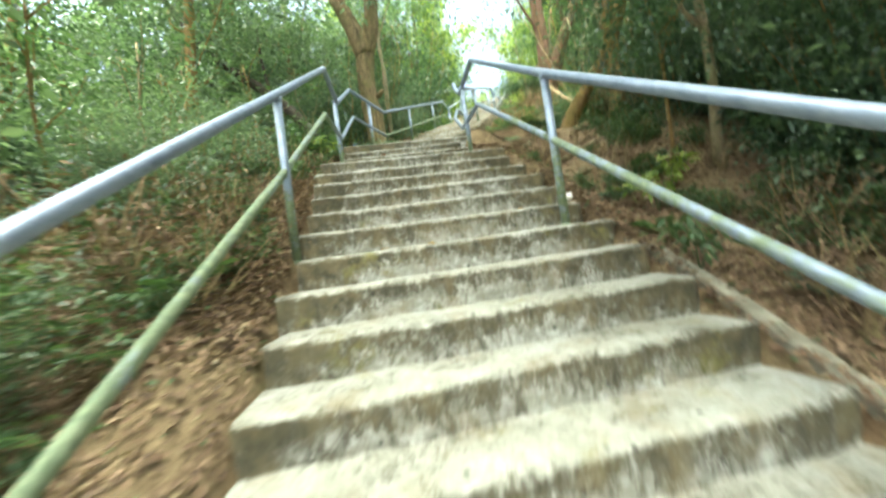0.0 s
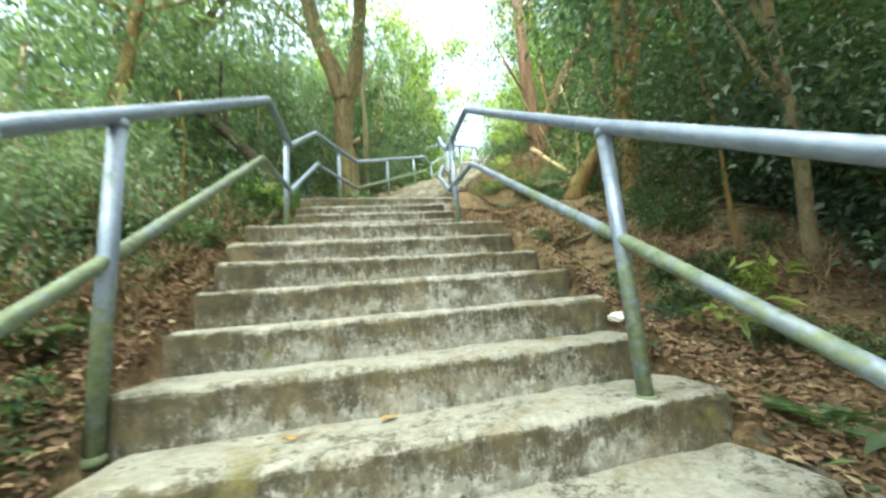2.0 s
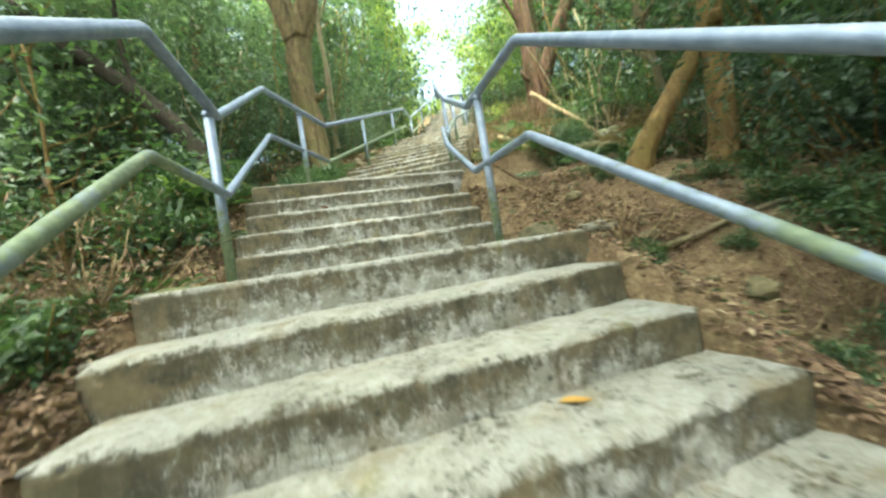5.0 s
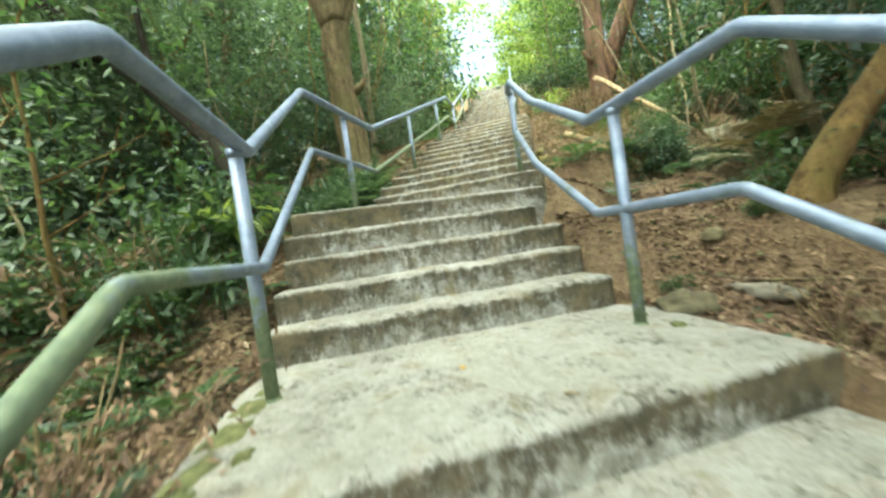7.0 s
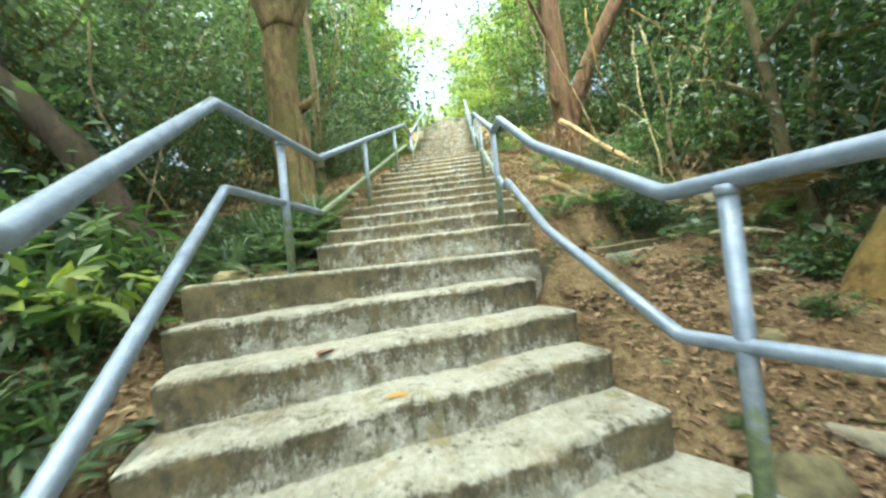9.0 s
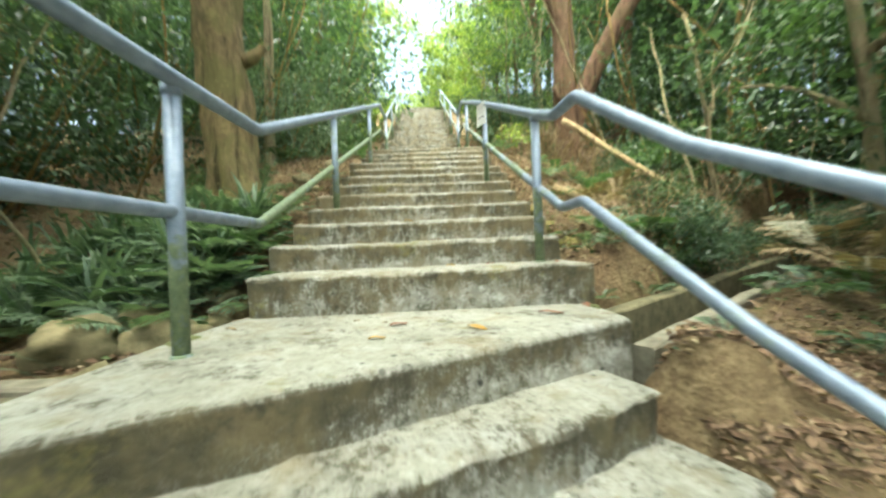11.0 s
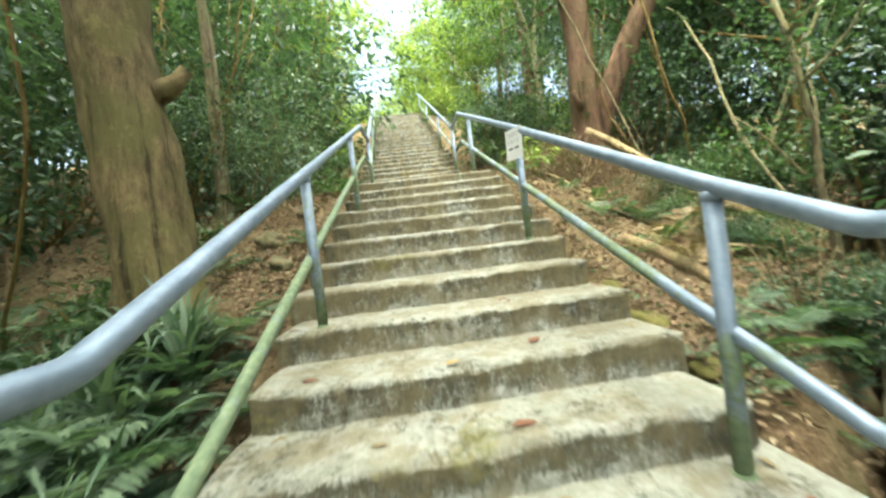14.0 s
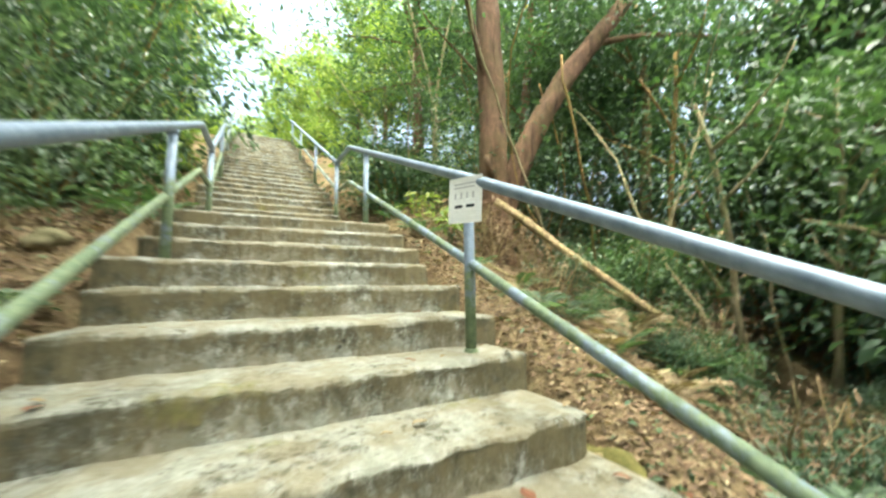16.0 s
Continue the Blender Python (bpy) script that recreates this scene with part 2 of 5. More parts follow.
STONE = plain("mossy_stone", (0.045, 0.048, 0.02), (0.22, 0.185, 0.105), 7, 0.9, 0.2, 0.9)
PAPER = plain("white_paper", (0.74, 0.73, 0.70), (0.82, 0.81, 0.79), 25, 0.7)
INK = plain("dark_ink", (0.02, 0.02, 0.025), (0.04, 0.04, 0.045), 40, 0.6)
INK_GREY = plain("faded_ink", (0.36, 0.34, 0.36), (0.45, 0.43, 0.44), 40, 0.6)
DAMP = plain("damp_mossy_concrete", (0.045, 0.044, 0.026), (0.15, 0.135, 0.08), 9, 0.95, 0.1, 0.9)
OLD_KERB = plain("old_kerb_concrete", (0.075, 0.07, 0.047), (0.235, 0.22, 0.168), 8, 0.93, 0.2, 0.8)
MOSSY = plain("moss_covered_concrete", (0.04, 0.042, 0.012), (0.15, 0.13, 0.045), 14, 0.95, 0.1, 0.9)


# ---- mesh helpers ----
def mesh_from(name, verts, faces, material, smooth=False):
    me = bpy.data.meshes.new(name)
    me.from_pydata([tuple(v) for v in verts], [], faces)
    me.materials.append(material)
    if smooth:
        me.shade_smooth()
    me.update()
    return me


def tri_mesh(name, verts, tris, material):
    """A mesh of many triangles from arrays."""
    me = bpy.data.meshes.new(name)
    n = len(tris)
    me.vertices.add(len(verts))
    me.vertices.foreach_set("co", np.asarray(verts, np.float32).ravel())
    me.loops.add(3 * n)
    me.loops.foreach_set("vertex_index", np.asarray(tris, np.int32).ravel())
    me.polygons.add(n)
    me.polygons.foreach_set("loop_start", np.arange(0, 3 * n, 3, dtype=np.int32))
    me.polygons.foreach_set("loop_total", np.full(n, 3, np.int32))
    me.materials.append(material)
    me.update(calc_edges=True)
    return me


def part(name, me, parent, label="", at=(0, 0, 0)):
    ob = new(name, me)
    ob.parent = parent
    ob.location = at
    if label:
        tagged(ob, label)
    return ob


def thing(name, label, category, at=(0, 0, 0), group="", kind=""):
    ob = new(name)
    ob.location = at
    return tagged(ob, label, category, group, kind)


def tube(points, radii, sides=10, wobble=0.0, seed=0):
    """Verts and faces of a tapered pipe through the points, with mitred bends and closed ends."""
    P = [Vector(p) for p in points]
    rng = random.Random(seed)
    verts, faces = [], []
    up = None
    for i, p in enumerate(P):
        a = (P[i] - P[i - 1]).normalized() if i else (P[1] - P[0]).normalized()
        b = (P[i + 1] - P[i]).normalized() if i < len(P) - 1 else a
        d = (a + b).normalized() if (a + b).length > 1e-6 else a
        if up is None:
            up = d.cross(Vector((0.3, 0.2, 1)) if abs(d.z) < 0.9 else Vector((0, 1, 0.1))).normalized()
        up = (up - d * up.dot(d)).normalized()
        side = d.cross(up)
        r = radii[i] if hasattr(radii, "__len__") else radii
        for k in range(sides):
            w = 2 * math.pi * k / sides
            rr = r * (1 + wobble * (rng.random() - 0.5) * 2)
            verts.append(p + (up * math.cos(w) + side * math.sin(w)) * rr)
    for i in range(len(P) - 1):
        for k in range(sides):
            k2 = (k + 1) % sides
            faces.append((i * sides + k, i * sides + k2, (i + 1) * sides + k2, (i + 1) * sides + k))
    faces.append(tuple(range(sides))[::-1])
    faces.append(tuple((len(P) - 1) * sides + k for k in range(sides)))
    return verts, faces


def joined(pieces):
    verts, faces = [], []
    for v, f in pieces:
        o = len(verts)
        verts += list(v)
        faces += [tuple(i + o for i in q) for q in f]
    return verts, faces


def rounded(points, radius=0.03, steps=4):
    """The same line with its corners turned into short arcs, as bent pipe has."""
    P = [Vector(p) for p in points]
    out = [P[0]]
    for i in range(1, len(P) - 1):
        a, b = P[i - 1] - P[i], P[i + 1] - P[i]
        r = min(radius, a.length * 0.4, b.length * 0.4)
        s, e = P[i] + a.normalized() * r, P[i] + b.normalized() * r
        for k in range(steps + 1):
            u = k / steps
            out.append(s * (1 - u) ** 2 + P[i] * 2 * u * (1 - u) + e * u * u)
    out.append(P[-1])
    return out


def leaves_arrays(centres, along, normal, length, width, fold=0.18, rng=None):
    """Arrays of small folded leaves: each has a base, two flanks and a tip."""
    a = along / np.linalg.norm(along, axis=1, keepdims=True)
    n = normal - a * np.sum(normal * a, axis=1, keepdims=True)
    n /= np.linalg.norm(n, axis=1, keepdims=True) + 1e-9
    b = np.cross(a, n)
    L, W = length[:, None], width[:, None]
    v = np.empty((len(a), 4, 3))
    v[:, 0] = centres - a * L * 0.5
    v[:, 1] = centres - a * L * 0.05 + b * W * 0.5 + n * W * fold
    v[:, 2] = centres + a * L * 0.5 - n * L * 0.10
    v[:, 3] = centres - a * L * 0.05 - b * W * 0.5 + n * W * fold
    base = np.arange(len(a))[:, None] * 4
    t = np.concatenate([base + np.array([0, 3, 2]), base + np.array([0, 2, 1])])
    return v.reshape(-1, 3), t


def leaf_cloud(name, clumps, per_clump, spread, size, material, seed, droop=0.25, slim=0.42):
    """One crown: many leaves round clump centres (x, y, z, radius factor)."""
    rng = np.random.default_rng(seed)
    C = np.asarray(clumps, float)
    n = len(C) * per_clump
    idx = np.repeat(np.arange(len(C)), per_clump)
    off = rng.normal(0, 1, (n, 3)) * spread * C[idx, 3:4]
    off[:, 2] *= 0.62
    cen = C[idx, :3] + off
    along = off + rng.normal(0, 0.6, (n, 3)) * spread
    along[:, 2] -= droop * spread
    normal = np.stack([rng.normal(0, 0.55, n), rng.normal(0, 0.55, n), np.ones(n)], 1)
    length = size * rng.uniform(0.6, 1.35, n)
    v, t = leaves_arrays(cen, along, normal, length, length * slim * rng.uniform(0.8, 1.2, n))
    return tri_mesh(name, v, t, material)


# ---- the lie of the land ----
def smooth(e0, e1, v):
    u = min(1.0, max(0.0, (v - e0) / (e1 - e0)))
    return u * u * (3 - 2 * u)


R1, R2, R3 = 0.19, 0.19, 0.171
A1, A2, A3 = radians(23.4), radians(21.0), radians(-4.0)


def on(angle, along, lat):
    """A point by its distance along and across a flight that turns by angle from y."""
    return Vector((-math.sin(angle) * along + math.cos(angle) * lat, math.cos(angle) * along + math.sin(angle) * lat, 0))


# middle line of the way up, with its height
LINE = [(*on(A1, -9.0, 0.02)[:2], -3.06), (*on(A1, -5.2, 0.02)[:2], -3.04), (*on(A1, -0.26, 0.02)[:2], 0.0), (*on(A2, 0.85, 0.0)[:2], 0.0), (*on(A2, 2.0, 0.05)[:2], 0.95),
        (*on(A3, 2.76, -0.71)[:2], 0.97), (*on(A3, 6.91, -0.71)[:2], 3.05), (*on(A3, 8.0, -0.72)[:2], 3.07), (*on(A3, 17.0, -0.95)[:2], 7.72), (0.6, 22.0, 7.9), (1.2, 40.0, 7.4), (1.5, 400.0, 2.0)]


def path_at(x, y):
    """Height of the way nearest to a place, and the signed distance across (right is plus)."""
    best = None
    for (x0, y0, z0), (x1, y1, z1) in zip(LINE, LINE[1:]):
        dx, dy = x1 - x0, y1 - y0
        L2 = dx * dx + dy * dy
        u = min(1.0, max(0.0, ((x - x0) * dx + (y - y0) * dy) / L2))
        px, py = x0 + u * dx, y0 + u * dy
        d2 = (x - px) ** 2 + (y - py) ** 2
        if best is None or d2 < best[0]:
            s = 1 if (dx * (y - y0) - dy * (x - x0)) < 0 else -1
            best = (d2, z0 + u * (z1 - z0), s)
    return best[1], best[2] * math.sqrt(best[0])


def ground_z(x, y):
    z, d = path_at(x, y)
    far = abs(d)
    n = noise.noise((x * 0.7, y * 0.7, 0.0)) * 0.14 + noise.noise((x * 2.3, y * 2.3, 3.0)) * 0.05
    if d > 0:
        plane = 0.40 + 0.5 * (y - 2.0) - 0.1 * (x - 2.43)
        w = smooth(1.1, 2.0, d) * (1 - smooth(9.0, 12.0, y)) * (1 - smooth(7.0, 14.0, d)) * smooth(-5.0, -3.0, y)
        z = z * (1 - w) + plane * w
        z += -0.06 - 0.06 * max(0.0, min(far, 20.0) - 4.0)
        # the bank on which two ochre trees stand
        z += 0.40 * smooth(1.6, 2.5, d) * smooth(-1.2, 0.4, y) * (1 - smooth(1.5, 2.6, y)) * (1 - smooth(5.0, 8.0, d))
    else:
        z += -0.08 - 0.10 * smooth(1.0, 2.4, far) - 0.05 * min(14.0, max(0.0, far - 3.0))
    edge = smooth(1.0, 1.5, far)
    z += n * edge * (1 + 0.08 * min(far, 20.0))
    # bed under the steps
    z -= 0.42 * (1 - smooth(0.93, 1.14, far))
    # drain trench that follows the contour
    for (ax, ay), (bx, by) in DRAINS:
        ux, uy = bx - ax, by - ay
        L = math.hypot(ux, uy)
        u = ((x - ax) * ux + (y - ay) * uy) / L
        q = abs(((x - ax) * -uy + (y - ay) * ux) / L - 0.045)
        if -0.3 < u < L + 0.2 and q < 0.6:
            z = min(z, drain_z(u, L) - 0.42 + 0.40 * smooth(0.17, 0.30, q) + 0.9 * smooth(0.28, 0.6, q))
    return z


DRAINS = [((0.62, 2.56), (6.2, 5.95)), ((-1.55, 2.2), (-7.0, 2.35))]


def drain_z(u, L):
    return 0.80 + 0.03 * u


def axis_points(lo, hi, near_lo, near_hi, step, growth):
    mid = list(np.arange(near_lo, near_hi + 1e-6, step))
    s, v, up = step, near_hi, []
    while v < hi:
        s *= growth
        v += s
        up.append(v)
    s, v, down = step, near_lo, []
    while v > lo:
        s *= growth
        v -= s
        down.append(v)
    return down[::-1] + mid + up


GX = axis_points(-400, 400, -4.5, 5.5, 0.095, 1.12)
GY = axis_points(-400, 400, -5.5, 9.0, 0.095, 1.12)
gv = [(x, y, ground_z(x, y)) for y in GY for x in GX]
gf = [(j * len(GX) + i, j * len(GX) + i + 1, (j + 1) * len(GX) + i + 1, (j + 1) * len(GX) + i) for j in range(len(GY) - 1) for i in range(len(GX) - 1)]
tagged(new("ground", mesh_from("ground", gv, gf, SOIL, True)), "brown forest soil with leaf litter", "ground", kind="structure")


# ---- concrete steps and landings ----
def step_mesh(name, width, depth, height, seed, material, cols=52):
    """A cast concrete step: x across, y back from the nose, z down from the tread; worn and slightly uneven."""
    rng = random.Random(seed)
    r = 0.034
    prof = [(0.006, -height)] + [(0.004, -height * 0.5)]
    prof += [(r - r * math.cos(w), -r + r * math.sin(w)) for w in (0.0, 0.5, 1.0, math.pi / 2)]
    prof += [(depth * 0.5, 0.0), (depth, 0.0), (depth, -height)]
    off = rng.uniform(0, 50)
    verts, faces = [], []
    n = len(prof)
    for c in range(cols + 1):
        u = c / cols
        x = (u - 0.5) * width
        end = min(u, 1 - u) * cols
        for k, (py, pz) in enumerate(prof):
            wear = noise.noise((x * 2.2 + off, k * 0.15, 0)) * 0.020 + noise.noise((x * 9 + off, k * 0.4, 5)) * 0.014 + noise.noise((x * 21 + off, k * 0.6, 9)) * 0.008
            round_end = 0.02 if end < 0.5 else 0.0
            y2 = py + (wear if k < 5 else 0) + (round_end if k < 4 else 0)
            z2 = pz + (wear * 0.7 if 2 <= k <= 6 else 0) - (round_end * 0.5 if 3 <= k <= 7 else 0)
            verts.append((x + noise.noise((off, k, u * 3)) * 0.012, y2, z2))
    for c in range(cols):
        for k in range(n - 1):
            a = c * n + k
            faces.append((a, a + n, a + n + 1, a + 1))
    faces.append(tuple(range(n)))
    faces.append(tuple(cols * n + k for k in range(n))[::-1])
    return mesh_from(name, verts, faces, material)


def slab_mesh(name, outline, height, seed):
    """A landing: an outline in plan with a rounded top edge."""
    bm = bmesh.new()
    worn = []
    for (x0, y0), (x1, y1) in zip(outline, outline[1:] + outline[:1]):
        n = max(1, int(math.hypot(x1 - x0, y1 - y0) / 0.12))
        for k in range(n):
            x, y = x0 + (x1 - x0) * k / n, y0 + (y1 - y0) * k / n
            worn.append((x + noise.noise((x * 4, y * 4, seed)) * 0.016, y + noise.noise((x * 4, y * 4, seed + 9)) * 0.016))
    vs = [bm.verts.new((x, y, -height)) for x, y in worn]
    f = bm.faces.new(vs)
    ext = bmesh.ops.extrude_face_region(bm, geom=[f])
    tops = [v for v in ext["geom"] if isinstance(v, bmesh.types.BMVert)]
    for v in tops:
        v.co.z = 0
    bmesh.ops.recalc_face_normals(bm, faces=bm.faces[:])
    edges = [e for e in bm.edges if all(abs(v.co.z) < 1e-5 for v in e.verts)]
    bmesh.ops.bevel(bm, geom=edges, offset=0.025, segments=3, affect="EDGES", profile=0.5)
    me = bpy.data.meshes.new(name)
    bm.to_mesh(me)
    bm.free()
    me.materials.append(CONCRETE)
    return me


def flight(label, angle, first, going, riser, z0, count, lat, width, seed, material):
    base = on(angle, first, lat)
    ob = thing("stair_flight", label, "stairs", (base.x, base.y, z0), "flights of steps", "structure")
    ob.rotation_euler[2] = angle
    kinds = [step_mesh("step", width, going + 0.12, riser + 0.22, seed + i, material) for i in range(5)]
    rng = random.Random(seed)
    for k in range(count):
        s = part("step", kinds[rng.randrange(5)], ob)
        s.location = (rng.uniform(-0.055, 0.055), k * going + rng.uniform(-0.012, 0.012), k * riser)
        s.rotation_euler = (0, rng.uniform(-0.007, 0.007), rng.uniform(-0.016, 0.016))
    return ob


flight("worn grey concrete steps stained with black algae", A1, -0.26 - 0.31 * 16, 0.31, R1, -R1 * 16, 16, 0.02, 2.16, 11, CONCRETE)
flight("five worn concrete steps between two landings", A2, 0.85, 0.288, R2, R2, 4, 0.0, 2.10, 31, CONCRETE)
flight("long straight run of stained concrete steps", A3, 2.76, 0.377, R3, 1.19, 11, -0.71, 2.0, 51, CONCRETE)
flight("steep upper run of concrete steps", A3, 8.05, 0.338, R3, 3.07 + R3, 27, -0.82, 1.86, 71, CONCRETE_SHADED)


def landing(label, pts, z, height, seed):
    ob = new("landing", slab_mesh("landing", pts, height, seed))
    ob.location.z = z
    return tagged(ob, label, "landing", "landings", "structure")


def xy(angle, along, lat):
    p = on(angle, along, lat)
    return (p.x, p.y)


landing("pale concrete landing with mossy edge", [xy(A1, -0.26, 1.12), xy(A2, 0.62, 1.16), xy(A2, 1.0, 1.02), xy(A2, 1.0, -1.05), xy(A2, 0.55, -1.08), xy(A1, 0.0, -1.06), xy(A1, -0.27, -1.05)], 0.0, 0.42, 1)
landing("pale concrete landing where the stairs turn", [(-1.66, 1.42), (-0.6, 1.86), (0.45, 2.31), (0.49, 2.75), (0.5, 2.95), (-1.5, 3.05), (-1.56, 2.75), (-1.62, 2.2)], 0.95, 0.5, 2)
landing("concrete landing below the upper steps", [xy(A3, 6.91, 0.3), xy(A3, 8.15, 0.15), xy(A3, 8.15, -1.75), xy(A3, 6.91, -1.71)], 3.07, 0.4, 3)
landing("concrete path at the head of the stairs", [xy(A3, 17.1, 0.12), xy(A3, 24, 0.4), xy(A3, 24, -1.9), xy(A3, 17.1, -1.8)], 7.86, 0.4, 4)
landing("concrete path at the foot of the stairs", [xy(A1, -9.0, 1.2), xy(A1, -4.98, 1.1), xy(A1, -4.98, -1.06), xy(A1, -9.0, -1.2)], -3.04 - 0.19, 0.4, 5)


# ---- handrails: galvanised pipe on both sides ----
def handrail(label, top, mid, posts, mid_steel):
    ob = thing("handrail", label, "handrail", top[0], "stair handrails")
    o = Vector(top[0])
    shift = lambda pts: [Vector(p) - o for p in pts]
    v, f = tube(rounded(shift(top)), 0.030, 14)
    part("top_rail", mesh_from("top_rail", v, f, RAIL_CLEAN, True), ob, "bare grey galvanised pipe")
    v, f = tube(rounded(shift(mid)), 0.026, 14)
    part("mid_rail", mesh_from("mid_rail", v, f, mid_steel, True), ob, "galvanised pipe filmed with green algae")
    for x, y, z0, z1 in posts:
        v, f = joined([tube([(0, 0, -0.12), (0, 0, z1 - z0)], 0.029, 14), tube([(0, 0, z1 - z0 - 0.035), (0, 0, z1 - z0 + 0.0)], [0.033, 0.035], 14), tube([(0, 0, -0.02), (0, 0, 0.004), (0, 0, 0.010)], [0.040, 0.037, 0.030], 14)])
        part("post", mesh_from("post", v, f, POST_STEEL, True), ob, at=Vector((x, y, z0)) - o)
    return ob


L_TOP = [(0.92, -6.07, -2.75), (-0.262, -2.069, 0.050), (-0.687, -0.627, 1.068), (-0.995, 0.159, 1.066), (-1.441, 1.487, 1.945), (-1.304, 2.662, 1.944), (-0.983, 7.316, 3.972), (-0.915, 7.972, 3.975), (-0.72, 16.02, 8.05), (-0.72, 17.2, 8.75)]
L_MID = [(0.92, -6.07, -3.30), (-0.268, -2.06, -0.49), (-0.735, -0.627, 0.556), (-0.978, 0.130, 0.552), (-1.447, 1.528, 1.470), (-1.335, 2.72, 1.472), (-0.986, 7.410, 3.545), (-0.915, 8.03, 3.55), (-0.72, 16.02, 7.60), (-0.72, 17.2, 8.30)]
R_TOP = [(3.10, -5.45, -2.62), (1.558, -1.579, -0.055), (0.893, 0.109, 1.106), (0.585, 0.895, 1.104), (0.385, 1.872, 1.615), (0.268, 2.401, 2.012), (0.254, 2.629, 2.004), (0.302, 3.04, 2.165), (0.385, 4.826, 2.966), (0.62, 7.824, 4.245), (0.633, 8.505, 4.25), (1.127, 16.489, 8.364), (1.16, 17.3, 8.75)]
R_MID = [(3.10, -5.45, -3.12), (1.559, -1.58, -0.535), (0.897, 0.190, 0.588), (0.568, 0.871, 0.586), (0.345, 1.62, 1.05), (0.279, 2.39, 1.506), (0.300, 2.67, 1.506), (0.385, 4.826, 2.50), (0.66, 7.95, 3.82), (0.67, 8.55, 3.83), (1.127, 16.489, 7.90), (1.16, 17.3, 8.30)]
L_POSTS = [(0.42, -4.36, -2.47, -1.56), (-0.262, -2.069, -1.14, 0.03), (-0.976, 0.06, 0.0, 1.045), (-1.388, 2.13, 0.95, 1.925), (-1.202, 4.127, 1.702, 2.565), (-1.063, 6.117, 2.558, 3.43), (-0.915, 7.99, 3.07, 3.96), (-0.86, 10.4, 4.27, 5.19), (-0.79, 13.2, 5.64, 6.61), (-0.73, 16.0, 7.18, 8.02)]
R_POSTS = [(2.45, -3.84, -2.47, -1.57), (1.558, -1.579, -1.14, -0.07), (0.660, 0.70, 0.0, 1.09), (0.301, 3.04, 1.19, 2.145), (0.380, 4.83, 2.045, 2.95), (0.560, 6.995, 2.90, 3.865), (0.636, 8.5, 3.24, 4.23), (0.76, 10.6, 4.44, 5.30), (0.93, 13.4, 5.81, 6.74), (1.11, 16.2, 7.35, 8.19)]
handrail("grey pipe handrail, its lower pipe green with algae", L_TOP, L_MID, L_POSTS, RAIL_GREEN)
handrail("grey pipe handrail with a paper notice tied to a post", R_TOP, R_MID, R_POSTS, RAIL_HALF)


# ---- drains along the contour ----
def drain(label, a, b, material=None):
    ux, uy = b[0] - a[0], b[1] - a[1]
    L = math.hypot(ux, uy)
    ob = thing("drain_channel", label, "drain", (a[0], a[1], 0), "drains", "structure")
    ob.rotation_euler[2] = math.atan2(uy, ux)
    prof_wall = [(-0.055, -0.42), (-0.055, 0.0), (-0.045, 0.012), (0.045, 0.012), (0.055, 0.0), (0.055, -0.42)]

    def sweep(prof, n=40, seed=0, material=CONCRETE):
        verts, faces = [], []
        m = len(prof)
        for i in range(n + 1):
            u = -0.2 + (L + 0.2) * i / n
            z = drain_z(u, L)
            for py, pz in prof:
                w = noise.noise((u * 3, py * 9 + seed, pz * 4)) * 0.012
                verts.append((u, py + w, z + pz + w))
        for i in range(n):
            for k in range(m):
                k2 = (k + 1) % m
                faces.append((i * m + k, (i + 1) * m + k, (i + 1) * m + k2, i * m + k2))
        faces.append(tuple(range(m))[::-1])
        faces.append(tuple(n * m + k for k in range(m)))
        return mesh_from("channel", verts, faces, material)

    part("channel_wall", sweep([(y + 0.22, z + 0.06) for y, z in prof_wall], material=DAMP), ob)
    part("channel_wall", sweep([(y - 0.13, z) for y, z in prof_wall], seed=4, material=OLD_KERB), ob)
    part("channel_bed", sweep([(-0.08, -0.42), (-0.08, -0.33), (0.17, -0.33), (0.17, -0.42)], seed=8, material=DAMP), ob)
    return ob


drain("open concrete drain running off along the slope", *DRAINS[0])
drain("open concrete drain half hidden by plants", *DRAINS[1])


# ---- trees ----
def limb_line(start, way, length, steps, rng, bend=0.25, lift=0.1):
    p, d = Vector(start), Vector(way).normalized()
    pts = [p.copy()]
    for _ in range(steps):
        d = (d + Vector((rng.uniform(-bend, bend), rng.uniform(-bend, bend), rng.uniform(-bend, bend) + lift))).normalized()
        p = p + d * (length / steps)
        pts.append(p.copy())
    return pts


def trunk_mesh(name, lines, material, sides=10, seed=0):
    """lines: (points, first radius, last radius)."""
    pieces = []
    for i, (pts, r0, r1) in enumerate(lines):
        n = len(pts)
        radii = [r0 + (r1 - r0) * k / (n - 1) for k in range(n)]
        if i == 0:
            radii[0] *= 1.35
        pieces.append(tube(pts, radii, sides if r0 > 0.05 else 6, 0.07, seed + i))
    v, f = joined(pieces)
    return mesh_from(name, v, f, material, True)


def crown_clumps(lines, rng, per_line, reach, low=0.35):
    out = []
    for pts, r0, r1 in lines:
        for _ in range(per_line):
            u = rng.uniform(low, 1.0) * (len(pts) - 1)
            i = min(int(u), len(pts) - 2)
            p = pts[i].lerp(pts[i + 1], u - i)
            out.append((p.x + rng.gauss(0, reach), p.y + rng.gauss(0, reach), p.z + rng.gauss(0, reach * 0.7), rng.uniform(0.6, 1.3)))
    return out


